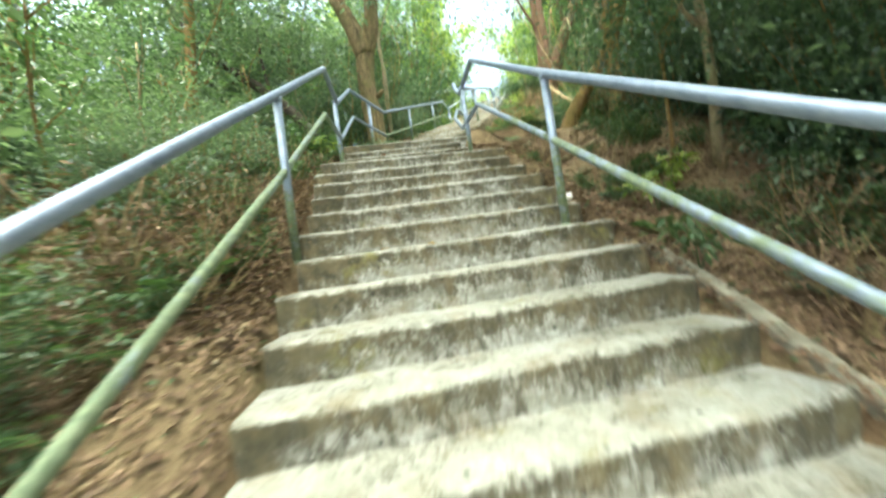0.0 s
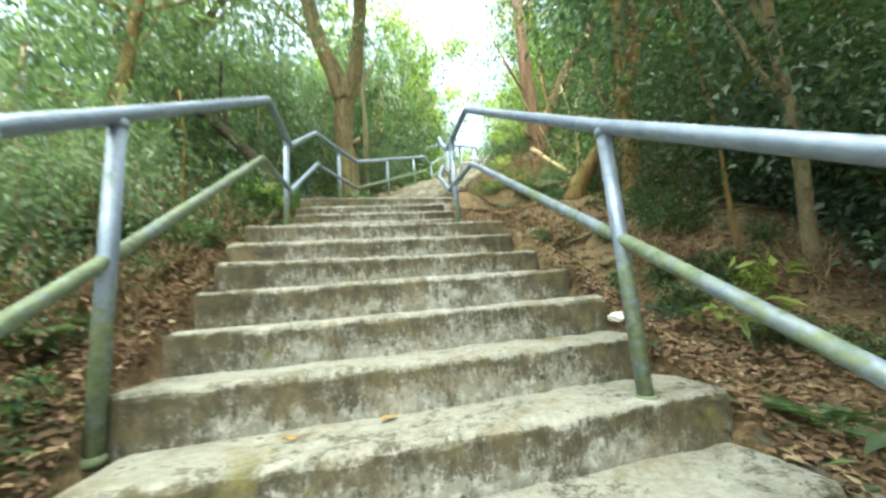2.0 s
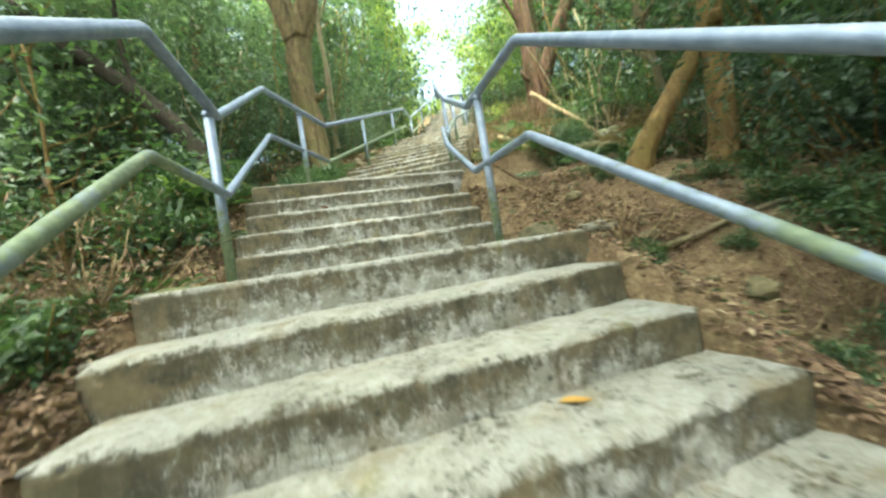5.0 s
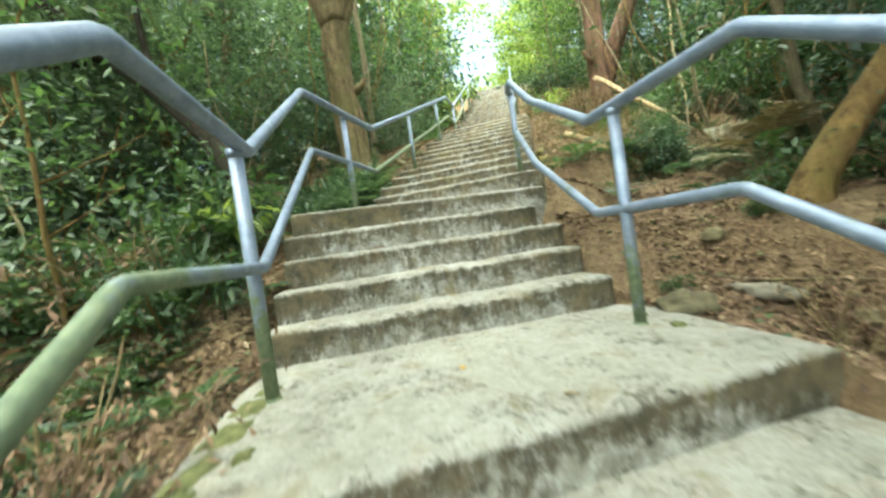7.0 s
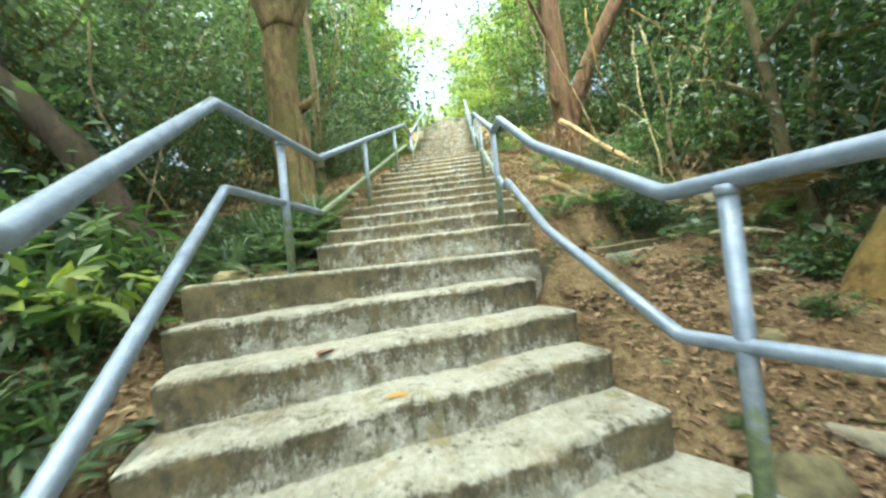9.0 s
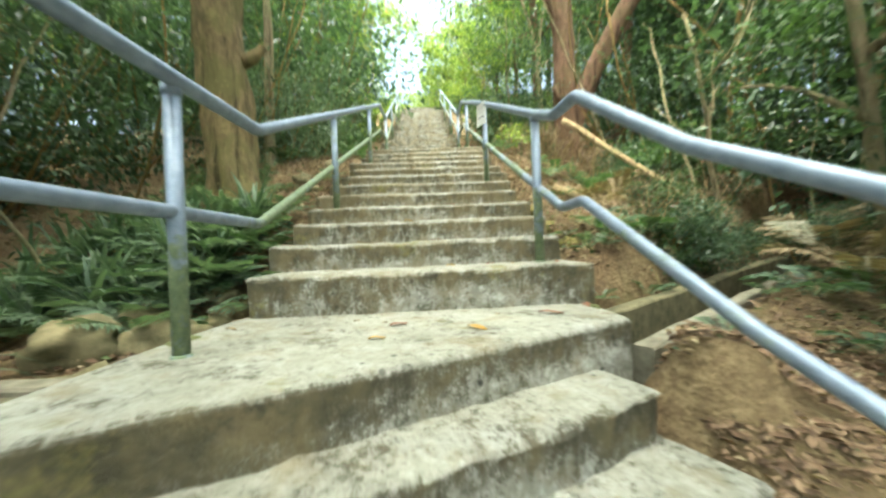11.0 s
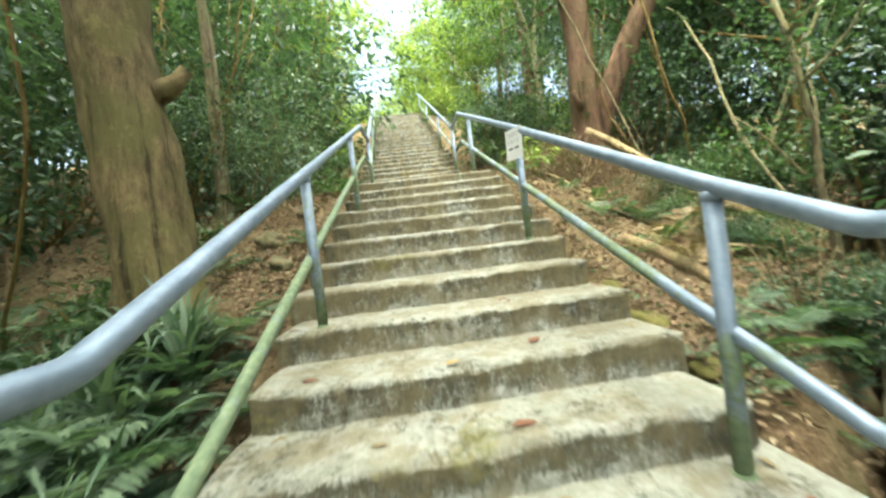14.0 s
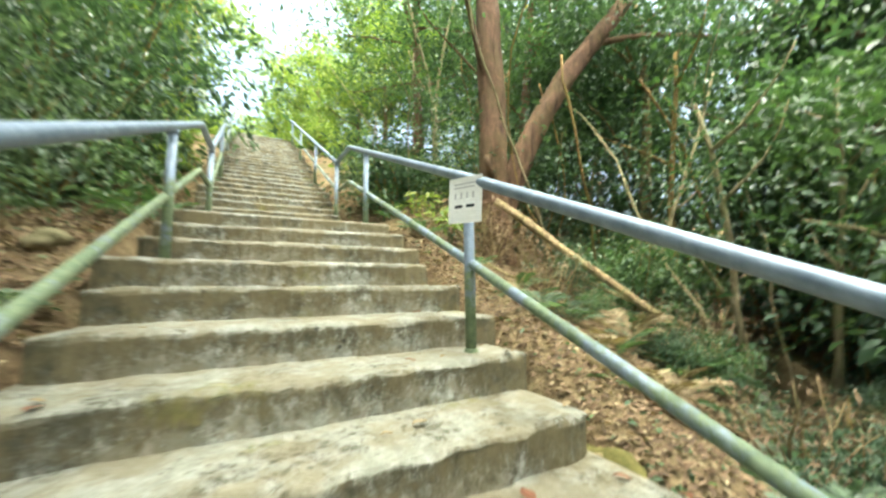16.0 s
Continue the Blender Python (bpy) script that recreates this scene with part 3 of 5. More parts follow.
def make_tree(height, girth, bark_mat, leaf_mat, seed, limbs=7, clumps=10, per_clump=60, bare=0.4, size=0.13, lean=(0, 0), spread=0.36):
    rng = random.Random(seed)
    trunk = limb_line((0, 0, -0.3), (lean[0], lean[1], 1), height * 0.8, 7, rng, 0.10, 0.12)
    lines = [(trunk, girth, girth * 0.35)]
    arms = []
    for k in range(limbs):
        u = rng.uniform(bare, 0.98) * (len(trunk) - 1)
        i = min(int(u), len(trunk) - 2)
        p = trunk[i].lerp(trunk[i + 1], u - i)
        w = rng.uniform(0, 2 * math.pi)
        arm = limb_line(p, (math.cos(w), math.sin(w), rng.uniform(0.15, 0.8)), height * rng.uniform(0.22, 0.42), 5, rng, 0.3, 0.08)
        arms.append((arm, girth * rng.uniform(0.25, 0.4), girth * 0.07))
    top = [(trunk[-3:], 0, 0)]
    tm = trunk_mesh("trunk", lines + arms, bark_mat, 9, seed)
    cm = leaf_cloud("crown", crown_clumps(arms + top, rng, clumps, height * 0.075), per_clump, spread, size, leaf_mat, seed)
    return tm, cm


def tree_kinds(per_clump, size):
    return [
        make_tree(8.0, 0.13, BARK_BROWN, LEAF_DARK, 1, 9, 11, per_clump, 0.30, size),
        make_tree(9.5, 0.15, BARK_RED, LEAF_MID, 2, 10, 11, per_clump, 0.35, size),
        make_tree(7.0, 0.09, BARK_PALE, LEAF_MID, 3, 8, 11, per_clump, 0.3, size * 0.9, (0.12, 0)),
        make_tree(8.5, 0.11, BARK_OCHRE, LEAF_BLUE, 4, 9, 11, per_clump, 0.2, size, (-0.1, 0.08)),
        make_tree(9.0, 0.12, BARK_BROWN, LEAF_LIME, 5, 9, 11, per_clump, 0.25, size),
    ]


TREES, TREES_FAR = tree_kinds(78, 0.125), tree_kinds(58, 0.21)
TREE_LABELS = ["slender brown-barked tree with dark green leaves", "reddish-barked tree with green leaves", "thin pale-barked tree with green leaves", "leaning tree with dull blue-green leaves", "brown tree with sunlit yellow-green leaves"]


def stand_tree(kind, x, y, scale=1.0, turn=0.0, group="woodland trees"):
    tm, cm = (TREES if abs(path_at(x, y)[1]) < 7.0 and y < 13 else TREES_FAR)[kind]
    ob = thing("tree", TREE_LABELS[kind], "tree", (x, y, ground_z(x, y)), group)
    ob.rotation_euler[2] = turn
    ob.scale = (scale, scale, scale)
    part("trunk", tm, ob)
    part("crown", cm, ob)
    return ob


WOOD_LEFT = [(-4.3, -3.2, 2), (-6.0, -1.0, 3), (-4.6, 0.9, 3), (-7.2, 2.6, 3), (-5.2, 4.0, 3), (-8.4, -4.5, 4), (-6.6, 6.4, 0), (-4.6, 8.6, 3), (-9.5, 0.8, 2), (-7.6, 9.8, 0), (-3.9, 11.4, 0), (-5.6, 13.5, 4), (-10.5, 5.5, 0),
             (-3.9, 15.2, 4), (-6.8, 17.0, 4), (-4.1, 19.0, 4), (-9.8, 13.0, 3), (-12.0, 9.0, 0), (-3.5, 23.5, 4), (-6.0, 25.0, 4), (-10.0, 20.0, 4), (-13.5, 5.0, 3)]
WOOD_RIGHT = [(4.6, -3.4, 0), (5.6, -1.2, 1), (4.9, 1.9, 0), (6.6, 0.6, 0), (6.8, 3.6, 1), (5.4, 6.6, 0), (8.4, 5.2, 0), (4.6, 9.0, 1), (7.0, 8.6, 0), (8.6, -2.6, 0), (9.4, 1.8, 0), (4.0, 12.2, 1), (6.4, 12.0, 0),
              (4.2, 15.4, 4), (6.0, 16.4, 1), (4.4, 19.4, 4), (8.0, 19.5, 4), (9.8, 9.6, 0), (10.8, 6.0, 1), (11.4, -0.6, 0), (4.8, 24.0, 4), (3.4, 21.8, 4), (9.0, 14.6, 0), (1.6, 30.0, 4), (-1.5, 33.0, 4), (5.0, 31.0, 4)]
rng = random.Random(7)
# unseen trees added below the foot of the stairs to cut the skylight there
SHADE_WOOD_BELOW = [(0.4, -9.0, 0), (5.4, -8.2, 1), (-3.4, -7.6, 3), (2.9, -11.0, 0), (7.8, -6.0, 0), (-6.4, -7.0, 2), (-1.6, -12.0, 1), (6.0, -12.5, 3)]
WOOD_FAR = []
for i in range(60):
    x, y = rng.uniform(-22, 20), rng.uniform(-4, 34)
    d = path_at(x, y)[1]
    if abs(d) > 9.5 and not (d < 0 and y < 9):
        WOOD_FAR.append((x, y, rng.choice([0, 3, 4, 2] if d < 0 else [0, 1, 3, 0])))
for x, y, k in WOOD_LEFT + WOOD_RIGHT + SHADE_WOOD_BELOW + WOOD_FAR:
    stand_tree(k, x, y, rng.uniform(0.85, 1.15), rng.uniform(0, 6.28))


def rough_limb(name, pts, r0, r1, material, seed, foot=False):
    """A trunk or limb with many rings, swellings, ridges and, for a trunk, a root flare."""
    line = rounded(pts, 0.5, 6)
    fine = [line[0]]
    for a, b in zip(line, line[1:]):
        n = max(1, int((b - a).length / 0.09))
        fine += [a.lerp(b, k / n) for k in range(1, n + 1)]
    n = len(fine)
    radii = [r0 + (r1 - r0) * k / (n - 1) for k in range(n)]
    if foot:
        radii = [r * (1 + 0.55 * math.exp(-max(0.0, p.z + 0.1) * 5.0)) for r, p in zip(radii, fine)]
    sides = 22 if r0 > 0.12 else 12
    v, f = tube(fine, radii, sides)
    out = []
    for i, p in enumerate(v):
        c, r = fine[i // sides], radii[i // sides]
        d = p - c
        k = 1 + noise.noise((d.x / r * 0.9 + seed, d.y / r * 0.9, p.z * 1.3)) * 0.24 + noise.noise((d.x / r * 2.6, d.y / r * 2.6 + seed, p.z * 3.2)) * 0.12
        if foot:
            k += 0.35 * noise.noise((d.x / r * 1.1, d.y / r * 1.1, seed)) * math.exp(-max(0.0, p.z + 0.1) * 3.0)
        out.append(c + d * k)
    return mesh_from(name, out, f, material, True)


def special_tree(label, at, lines, bark_mat, leaf_mat, clump_lines, seed, per_line=10, per_clump=60, reach=0.5, size=0.082):
    ob = thing("tree", label, "tree", at, "trees beside the stairs")
    V = [([Vector(p) for p in pts], r0, r1) for pts, r0, r1 in lines]
    part("trunk", rough_limb("trunk", *V[0], bark_mat, seed, True), ob)
    for i, ln in enumerate(V[1:]):
        part("limb", rough_limb("limb", *ln, bark_mat, seed + 9 * i), ob)
    if clump_lines:
        part("crown", leaf_cloud("crown", crown_clumps([V[i] for i in clump_lines], random.Random(seed), per_line, reach, 0.72), int(per_clump * 1.7), 0.34, size, leaf_mat, seed), ob)
    return ob


# tall trees added out of view; their crowns shade the stairs from overhead
for x, y, seed, ends in [(4.7, -5.7, 121, [(2.6, -3.2, 6.6), (1.6, -1.8, 7.0), (2.4, -0.4, 7.4), (0.6, 0.4, 7.8), (1.4, 1.6, 8.4), (3.4, -4.6, 6.2)]),
                         (-0.8, -6.4, 122, [(0.6, -4.4, 6.2), (-0.4, -2.8, 6.8), (0.4, -1.0, 7.4), (-1.4, -0.6, 7.2), (-0.8, 1.2, 8.0), (1.4, -3.0, 6.6)]),
                         (-6.3, 3.7, 123, [(-1.8, 2.2, 9.0), (-0.4, 3.0, 9.4), (-0.6, 4.4, 10.0), (0.6, 2.2, 9.2), (0.4, 4.0, 10.2), (-1.6, 4.8, 10.0)])]:
    z = ground_z(x, y)
    q = random.Random(seed)
    limbs = [([(0, 0, -0.3), (0.05, 0, 2.0), (0.0, 0.1, 4.5), (0.1, 0.0, 6.4)], 0.20, 0.13)]
    for ex, ey, ez in ends:
        e = Vector((ex - x, ey - y, ez - z))
        s = Vector((0.08, 0.0, q.uniform(5.0, 6.3)))
        limbs.append(([s, s.lerp(e, 0.35) + Vector((0, 0, 0.5)), s.lerp(e, 0.7) + Vector((0, 0, 0.4)), e], 0.08, 0.02))
    special_tree("tall tree added out of view to shade the stairs", (x, y, z), limbs, BARK_BROWN, LEAF_MID, range(1, 7), seed, 19, 34, 0.8, 0.2)

# the thick forked tree by the long run of steps
gz = ground_z(-2.42, 4.78)
special_tree("thick brown tree forking into two limbs", (-2.42, 4.78, gz), [
    ([(0.06, 0, -0.3), (0.04, 0.0, 0.15), (0.02, 0.0, 0.8), (-0.06, 0.02, 1.6), (-0.05, 0.0, 2.4), (0.0, 0, 3.05)], 0.255, 0.235),
    ([(-0.02, 0, 2.75), (-0.26, 0.0, 3.6), (-0.68, 0.0, 4.7), (-1.0, 0.1, 5.8), (-1.25, 0.2, 7.2), (-1.5, 0.2, 8.6)], 0.25, 0.14),
    ([(0.04, 0, 2.8), (0.27, 0.0, 3.6), (0.42, 0.0, 4.6), (0.55, 0.0, 5.6), (0.5, 0.1, 6.8), (0.9, 0.2, 8.2)], 0.22, 0.12),
    ([(-0.40, 0, 4.0), (-1.0, -0.1, 5.0), (-1.9, -0.2, 6.0), (-2.6, -0.3, 7.0)], 0.07, 0.025),
    ([(0.5, 0, 5.6), (1.0, 0.1, 6.4), (1.5, 0.2, 7.2)], 0.06, 0.02),
    ([(0.18, -0.04, 1.55), (0.32, -0.07, 1.60), (0.42, -0.08, 1.70)], 0.08, 0.045),
], BARK_BROWN, LEAF_MID, [1, 2, 3, 4], 101, 14, 60, 0.75)
special_tree("slim pale tree beside a thick trunk", (-2.76, 6.86, ground_z(-2.76, 6.86)), [
    ([(0, 0, -0.2), (0.02, 0, 1.0), (0.05, 0, 2.2), (0.0, 0, 3.6), (0.1, 0, 5.2)], 0.085, 0.045),
    ([(0.0, 0, 3.6), (0.5, 0, 4.6), (0.9, 0, 5.4)], 0.035, 0.015), ([(0.05, 0, 4.2), (-0.4, 0.2, 5.2), (-0.6, 0.3, 6.0)], 0.035, 0.015),
], BARK_PALE, LEAF_MID, [1, 2], 102, 10)
reddish = special_tree("reddish tree with a second limb leaning uphill", (2.4, 7.0, ground_z(2.4, 7.0)), [
    ([(0, 0, -0.3), (0, 0, 0.3), (-0.02, 0, 1.0), (0.0, 0, 2.2), (-0.03, 0.0, 3.6), (0.0, 0.1, 5.4), (0.1, 0.3, 7.2)], 0.22, 0.13),
    ([(0.04, 0, 0.4), (0.22, -0.12, 1.0), (0.48, -0.28, 1.7), (0.85, -0.48, 2.4), (1.35, -0.72, 3.1), (2.0, -1.0, 4.0), (2.8, -1.2, 5.4)], 0.18, 0.09),
    ([(1.35, -0.72, 3.1), (2.1, -1.1, 3.3), (3.0, -1.6, 3.3)], 0.05, 0.02), ([(-0.1, 0, 2.4), (-0.5, -0.2, 3.2), (-0.9, -0.3, 4.2)], 0.05, 0.02), ([(-0.1, 0.1, 5.0), (0.6, 0.1, 6.0), (1.0, 0, 7.2)], 0.05, 0.02),
    ([(-0.14, -0.12, 1.0), (-0.26, -0.2, 1.12), (-0.30, -0.2, 1.25)], 0.05, 0.04),
], BARK_RED, LEAF_DARK, [1, 2, 3, 4], 103, 12, 60, 0.6)
special_tree("slim pale tree forking into bare branches", (2.85, 9.37, ground_z(2.85, 9.37)), [
    ([(0, 0, -0.2), (0.03, 0, 1.0), (0.0, 0, 2.1)], 0.07, 0.06), ([(0, 0, 2.0), (-0.15, 0, 2.8), (-0.5, 0, 3.9), (-0.8, 0, 5.0)], 0.045, 0.02),
    ([(0, 0, 2.0), (0.12, 0, 2.9), (0.35, 0, 4.0), (0.6, 0, 5.0)], 0.045, 0.02), ([(0.02, 0, 1.8), (0.35, 0.05, 2.0), (0.6, 0.1, 2.3)], 0.025, 0.01), ([(-0.06, 0, 2.4), (-0.35, 0, 2.6), (-0.6, 0, 3.2)], 0.025, 0.01),
], BARK_PALE, LEAF_MID, [1, 2], 104, 6, 45)
special_tree("ochre-barked tree with a dark knot on bare soil", (2.83, 1.46, ground_z(2.83, 1.46)), [
    ([(-0.12, 0, -0.2), (-0.08, 0, 0.2), (-0.02, 0, 0.8), (-0.02, 0, 1.5), (0.12, 0, 2.7), (0.4, 0.2, 4.6)], 0.102, 0.06),
    ([(-0.02, 0, 1.35), (0.3, 0, 2.0), (0.9, 0, 3.1), (1.3, 0, 4.0)], 0.06, 0.02), ([(0.12, 0, 2.6), (-0.3, 0.1, 3.4), (-0.6, 0.2, 4.4)], 0.05, 0.02),
    ([(-0.03, -0.04, 1.22), (-0.04, -0.09, 1.25), (-0.05, -0.12, 1.28)], 0.07, 0.045),
], BARK_OCHRE, LEAF_DARK, [0, 1, 2], 105, 14, 60, 0.55)
special_tree("leaning ochre-barked tree with swollen foot", (2.35, 1.62, ground_z(2.35, 1.62)), [
    ([(-0.30, 0, -0.2), (-0.20, 0, 0.12), (0.08, 0, 0.5), (0.44, 0, 1.0), (0.70, 0, 1.6), (0.84, 0.05, 2.4), (0.9, 0.1, 3.6), (1.1, 0.3, 5.2)], 0.105, 0.06),
    ([(0.83, 0, 2.2), (0.4, 0, 3.1), (0.2, 0, 4.0)], 0.05, 0.02), ([(0.9, 0.1, 3.4), (1.4, 0.1, 4.2), (1.6, 0.1, 4.8)], 0.05, 0.02),
], BARK_OCHRE, LEAF_DARK, [0, 1, 2], 106, 12, 60, 0.55)
for i, (x, y, dx, h, r) in enumerate([(3.05, -0.42, 0.0, 3.2, 0.05), (3.57, 3.35, -0.5, 3.6, 0.07), (4.2, 5.6, 0.25, 4.0, 0.05), (3.3, 5.6, 0.5, 3.4, 0.03), (2.75, -0.2, 0.2, 2.4, 0.02), (4.0, 0.9, 0.2, 3.0, 0.035), (3.2, 4.6, -0.3, 3.2, 0.035),
                                          (4.4, -1.6, 0.1, 3.5, 0.05), (3.9, 2.4, -0.2, 3.2, 0.04), (4.6, 4.4, 0.3, 3.4, 0.045), (3.4, 8.3, 0.3, 3.6, 0.035), (-2.9, -1.9, 0.1, 2.4, 0.02), (-3.3, -0.6, -0.2, 2.6, 0.025), (-2.6, 0.4, 0.2, 2.2, 0.018), (5.2, 2.9, 0.2, 4.0, 0.05), (1.9, 8.6, -0.1, 2.6, 0.02)]):
    q = random.Random(300 + i)
    pts = limb_line((0, 0, -0.2), (dx * 0.6, q.uniform(-0.1, 0.1), 1), h, 7, q, 0.12, 0.1)
    tw = [(limb_line(pts[k], (q.uniform(-1, 1), q.uniform(-1, 1), 0.7), h * 0.3, 4, q, 0.3), r * 0.5, r * 0.15) for k in (3, 4, 5, 6)]
    ob = thing("sapling", "thin ochre sapling with sparse green leaves", "sapling", (x, y, ground_z(x, y)), "saplings")
    bk = BARK_OCHRE if i % 3 and i != 1 else BARK_PALE
    part("trunk", trunk_mesh("trunk", [(pts, r, r * 0.5)], bk, 8, i), ob)
    for ln in tw:
        part("limb", trunk_mesh("limb", [ln], bk, 6, i), ob)
    part("crown", leaf_cloud("crown", crown_clumps(tw, q, 5, 0.3), 48, 0.28, 0.075, LEAF_MID if i % 2 else LEAF_DARK, 400 + i), ob)


# ---- undergrowth ----
def make_shrub(height, leaf_mat, seed, stems=7, per_clump=58, size=0.08, slim=0.42, bark_mat=None):
    q = random.Random(seed)
    lines = []
    for _ in range(stems):
        w = q.uniform(0, 6.28)
        lines.append((limb_line((q.uniform(-0.15, 0.15), q.uniform(-0.15, 0.15), -0.1), (math.cos(w) * 0.6, math.sin(w) * 0.6, 1), height * q.uniform(0.7, 1.1), 5, q, 0.25), 0.014, 0.004))
    return trunk_mesh("branchwork", lines, bark_mat or BARK_OCHRE, 6, seed), leaf_cloud("foliage", crown_clumps(lines, q, 6, height * 0.16, 0.2), per_clump, height * 0.13, size, leaf_mat, seed, slim=slim)


SHRUBS = [make_shrub(1.5, LEAF_DARK, 21), make_shrub(1.9, LEAF_BLUE, 22, 8), make_shrub(1.2, LEAF_MID, 23), make_shrub(2.4, LEAF_DARK, 24, 9, 64, 0.09), make_shrub(1.1, LEAF_LIME, 25), make_shrub(0.55, LEAF_MID, 26, 6, 26, 0.075), make_shrub(0.9, LEAF_DRY, 27, 14, 7, 0.07, 0.3, DEADWOOD)]
SHRUBS_MID = [make_shrub(1.5, LEAF_DARK, 21, 7, 40, 0.10), make_shrub(1.9, LEAF_BLUE, 22, 8, 40, 0.10), make_shrub(1.2, LEAF_MID, 23, 7, 40, 0.09), make_shrub(2.4, LEAF_DARK, 24, 9, 44, 0.10), make_shrub(1.1, LEAF_LIME, 25, 7, 40, 0.09)]
SHRUB_LABELS = ["dark green leafy shrub on the forest floor", "dull green shrub with fine stems", "leafy shrub with bright green leaves", "tall dense shrub with dark leaves", "yellow-green shrub in brighter light", "low green seedling in leaf litter", "dry straw-coloured brushwood on the ground"]


FAR_GROWTH = []


def shrub(kind, x, y, scale=1.0, turn=0.0):
    off = abs(path_at(x, y)[1])
    if kind < 5 and (off >= 6.0 or y >= 13):
        FAR_GROWTH.append((kind, x, y, scale, turn))
        return None
    sm, fm = (SHRUBS if kind > 4 or (off < 4.2 and y < 10) else SHRUBS_MID)[kind]
    ob = thing("shrub", SHRUB_LABELS[kind], "shrub", (x, y, ground_z(x, y)), "undergrowth shrubs")
    ob.rotation_euler[2] = turn
    ob.scale = (scale, scale, scale)
    part("branchwork", sm, ob)
    part("foliage", fm, ob)
    return ob


rng = random.Random(17)
for i in range(225):
    x, y = rng.uniform(-11, 11), rng.uniform(-5.5, 22)
    z, d = path_at(x, y)
    lo = 1.75 if y > 8.5 else ((2.9 if y < 1.0 else 2.35) if d < 0 else 3.6)
    if abs(d) < lo or abs(d) > 10 or (abs(d) > 6.5 and rng.random() < 0.5):
        continue
    if d < 0:
        k = rng.choice([1, 1, 3, 0, 1, 2]) if y < 9 else rng.choice([0, 2, 4, 4, 2])
    else:
        k = rng.choice([0, 3, 0, 3, 2]) if y < 9 else rng.choice([2, 4, 0, 2])
    shrub(k, x, y, rng.uniform(0.7, 1.2), rng.uniform(0, 6.28))
for i in range(100):
    x, y = rng.uniform(-3.6, 4.2), rng.uniform(-4.5, 12)
    z, d = path_at(x, y)
    if 1.5 < abs(d) < 3.6 and not (0 < d < 2.2 and -1.0 < y < 2.2):
        shrub(rng.choice([5, 5, 6]) if d > 0 else rng.choice([5, 5, 5, 6]), x, y, rng.uniform(0.5, 1.1), rng.uniform(0, 6.28))

# bright bushes past the head of the stairs
for x, y, k, sc in [(-1.6, 19.5, 4, 1.5), (-0.4, 22.5, 4, 2.6), (1.0, 23.5, 4, 2.9), (2.6, 20.5, 4, 1.7), (2.2, 24.5, 4, 3.0), (-1.8, 24.0, 4, 3.0), (0.2, 26.5, 4, 3.6), (3.4, 18.0, 4, 1.4), (-2.6, 17.5, 4, 1.5), (3.0, 27.0, 4, 2.4), (-3.4, 21.5, 2, 1.8), (-3.0, 9.4, 3, 1.3), (-3.5, 10.3, 3, 1.7), (-2.7, 10.6, 3, 1.8), (-3.8, 9.2, 3, 1.5), (-3.2, 11.8, 3, 1.8)]:
    shrub(k, x, y, sc, x * 3.1 + y)

# thick growth that closes the wood behind
for x, y, k, sc in [(6.2, 3.2, 3, 1.6), (7.4, 2.0, 3, 1.7), (8.0, 4.6, 3, 1.8), (6.6, 5.4, 3, 1.5), (7.2, 7.4, 3, 1.7), (9.0, 7.0, 3, 1.9), (6.2, 9.6, 3, 1.5), (9.6, 3.4, 3, 2.0), (10.4, 5.2, 3, 2.1), (8.4, 9.8, 3, 1.8), (5.8, 0.4, 3, 1.5), (7.0, -1.2, 3, 1.7), (8.6, 0.4, 3, 1.8), (10.5, 8.8, 3, 2.1), (5.4, 11.0, 3, 1.5), (11.5, 2.0, 3, 2.2),
                    (-5.4, 2.2, 1, 1.5), (-6.4, 3.8, 3, 1.4), (-6.8, 0.6, 1, 1.5), (-5.8, 5.6, 3, 1.4), (-7.6, 4.8, 3, 1.6), (-5.0, 7.2, 3, 1.4), (-7.0, 8.0, 3, 1.6), (-5.6, -2.2, 1, 1.5), (-7.6, -1.6, 1, 1.6), (-8.6, 2.2, 3, 1.7)]:
    shrub(k, x, y, sc, x * 2.3 + y)
for i in range(24):
    x, y = rng.uniform(-2.9, -1.25), rng.uniform(-2.6, 1.4)
    if abs(path_at(x, y)[1]) > 1.35:
        shrub(5, x, y, rng.uniform(0.35, 0.8), rng.uniform(0, 6.28))

for i in range(15):
    x, y = rng.uniform(-3.8, -1.3), rng.uniform(-3.6, 0.8)
    if abs(path_at(x, y)[1]) > 1.7:
        shrub(6, x, y, rng.uniform(0.5, 1.0), rng.uniform(0, 6.28))

for i in range(26):
    al, lat = rng.uniform(-4.0, 0.9), rng.uniform(-3.2, -1.75)
    p = on(A1, al, lat)
    shrub(rng.choice([1, 0, 1, 2]), p.x, p.y, rng.uniform(0.3, 0.6), rng.uniform(0, 6.28))

# low growth close to the lower steps
for i in range(44):
    al, lat = rng.uniform(-4.6, 0.4), rng.uniform(-2.0, -1.28)
    p = on(A1, al, lat)
    shrub(rng.choice([5, 6, 6]), p.x, p.y, rng.uniform(0.3, 0.7), rng.uniform(0, 6.28))

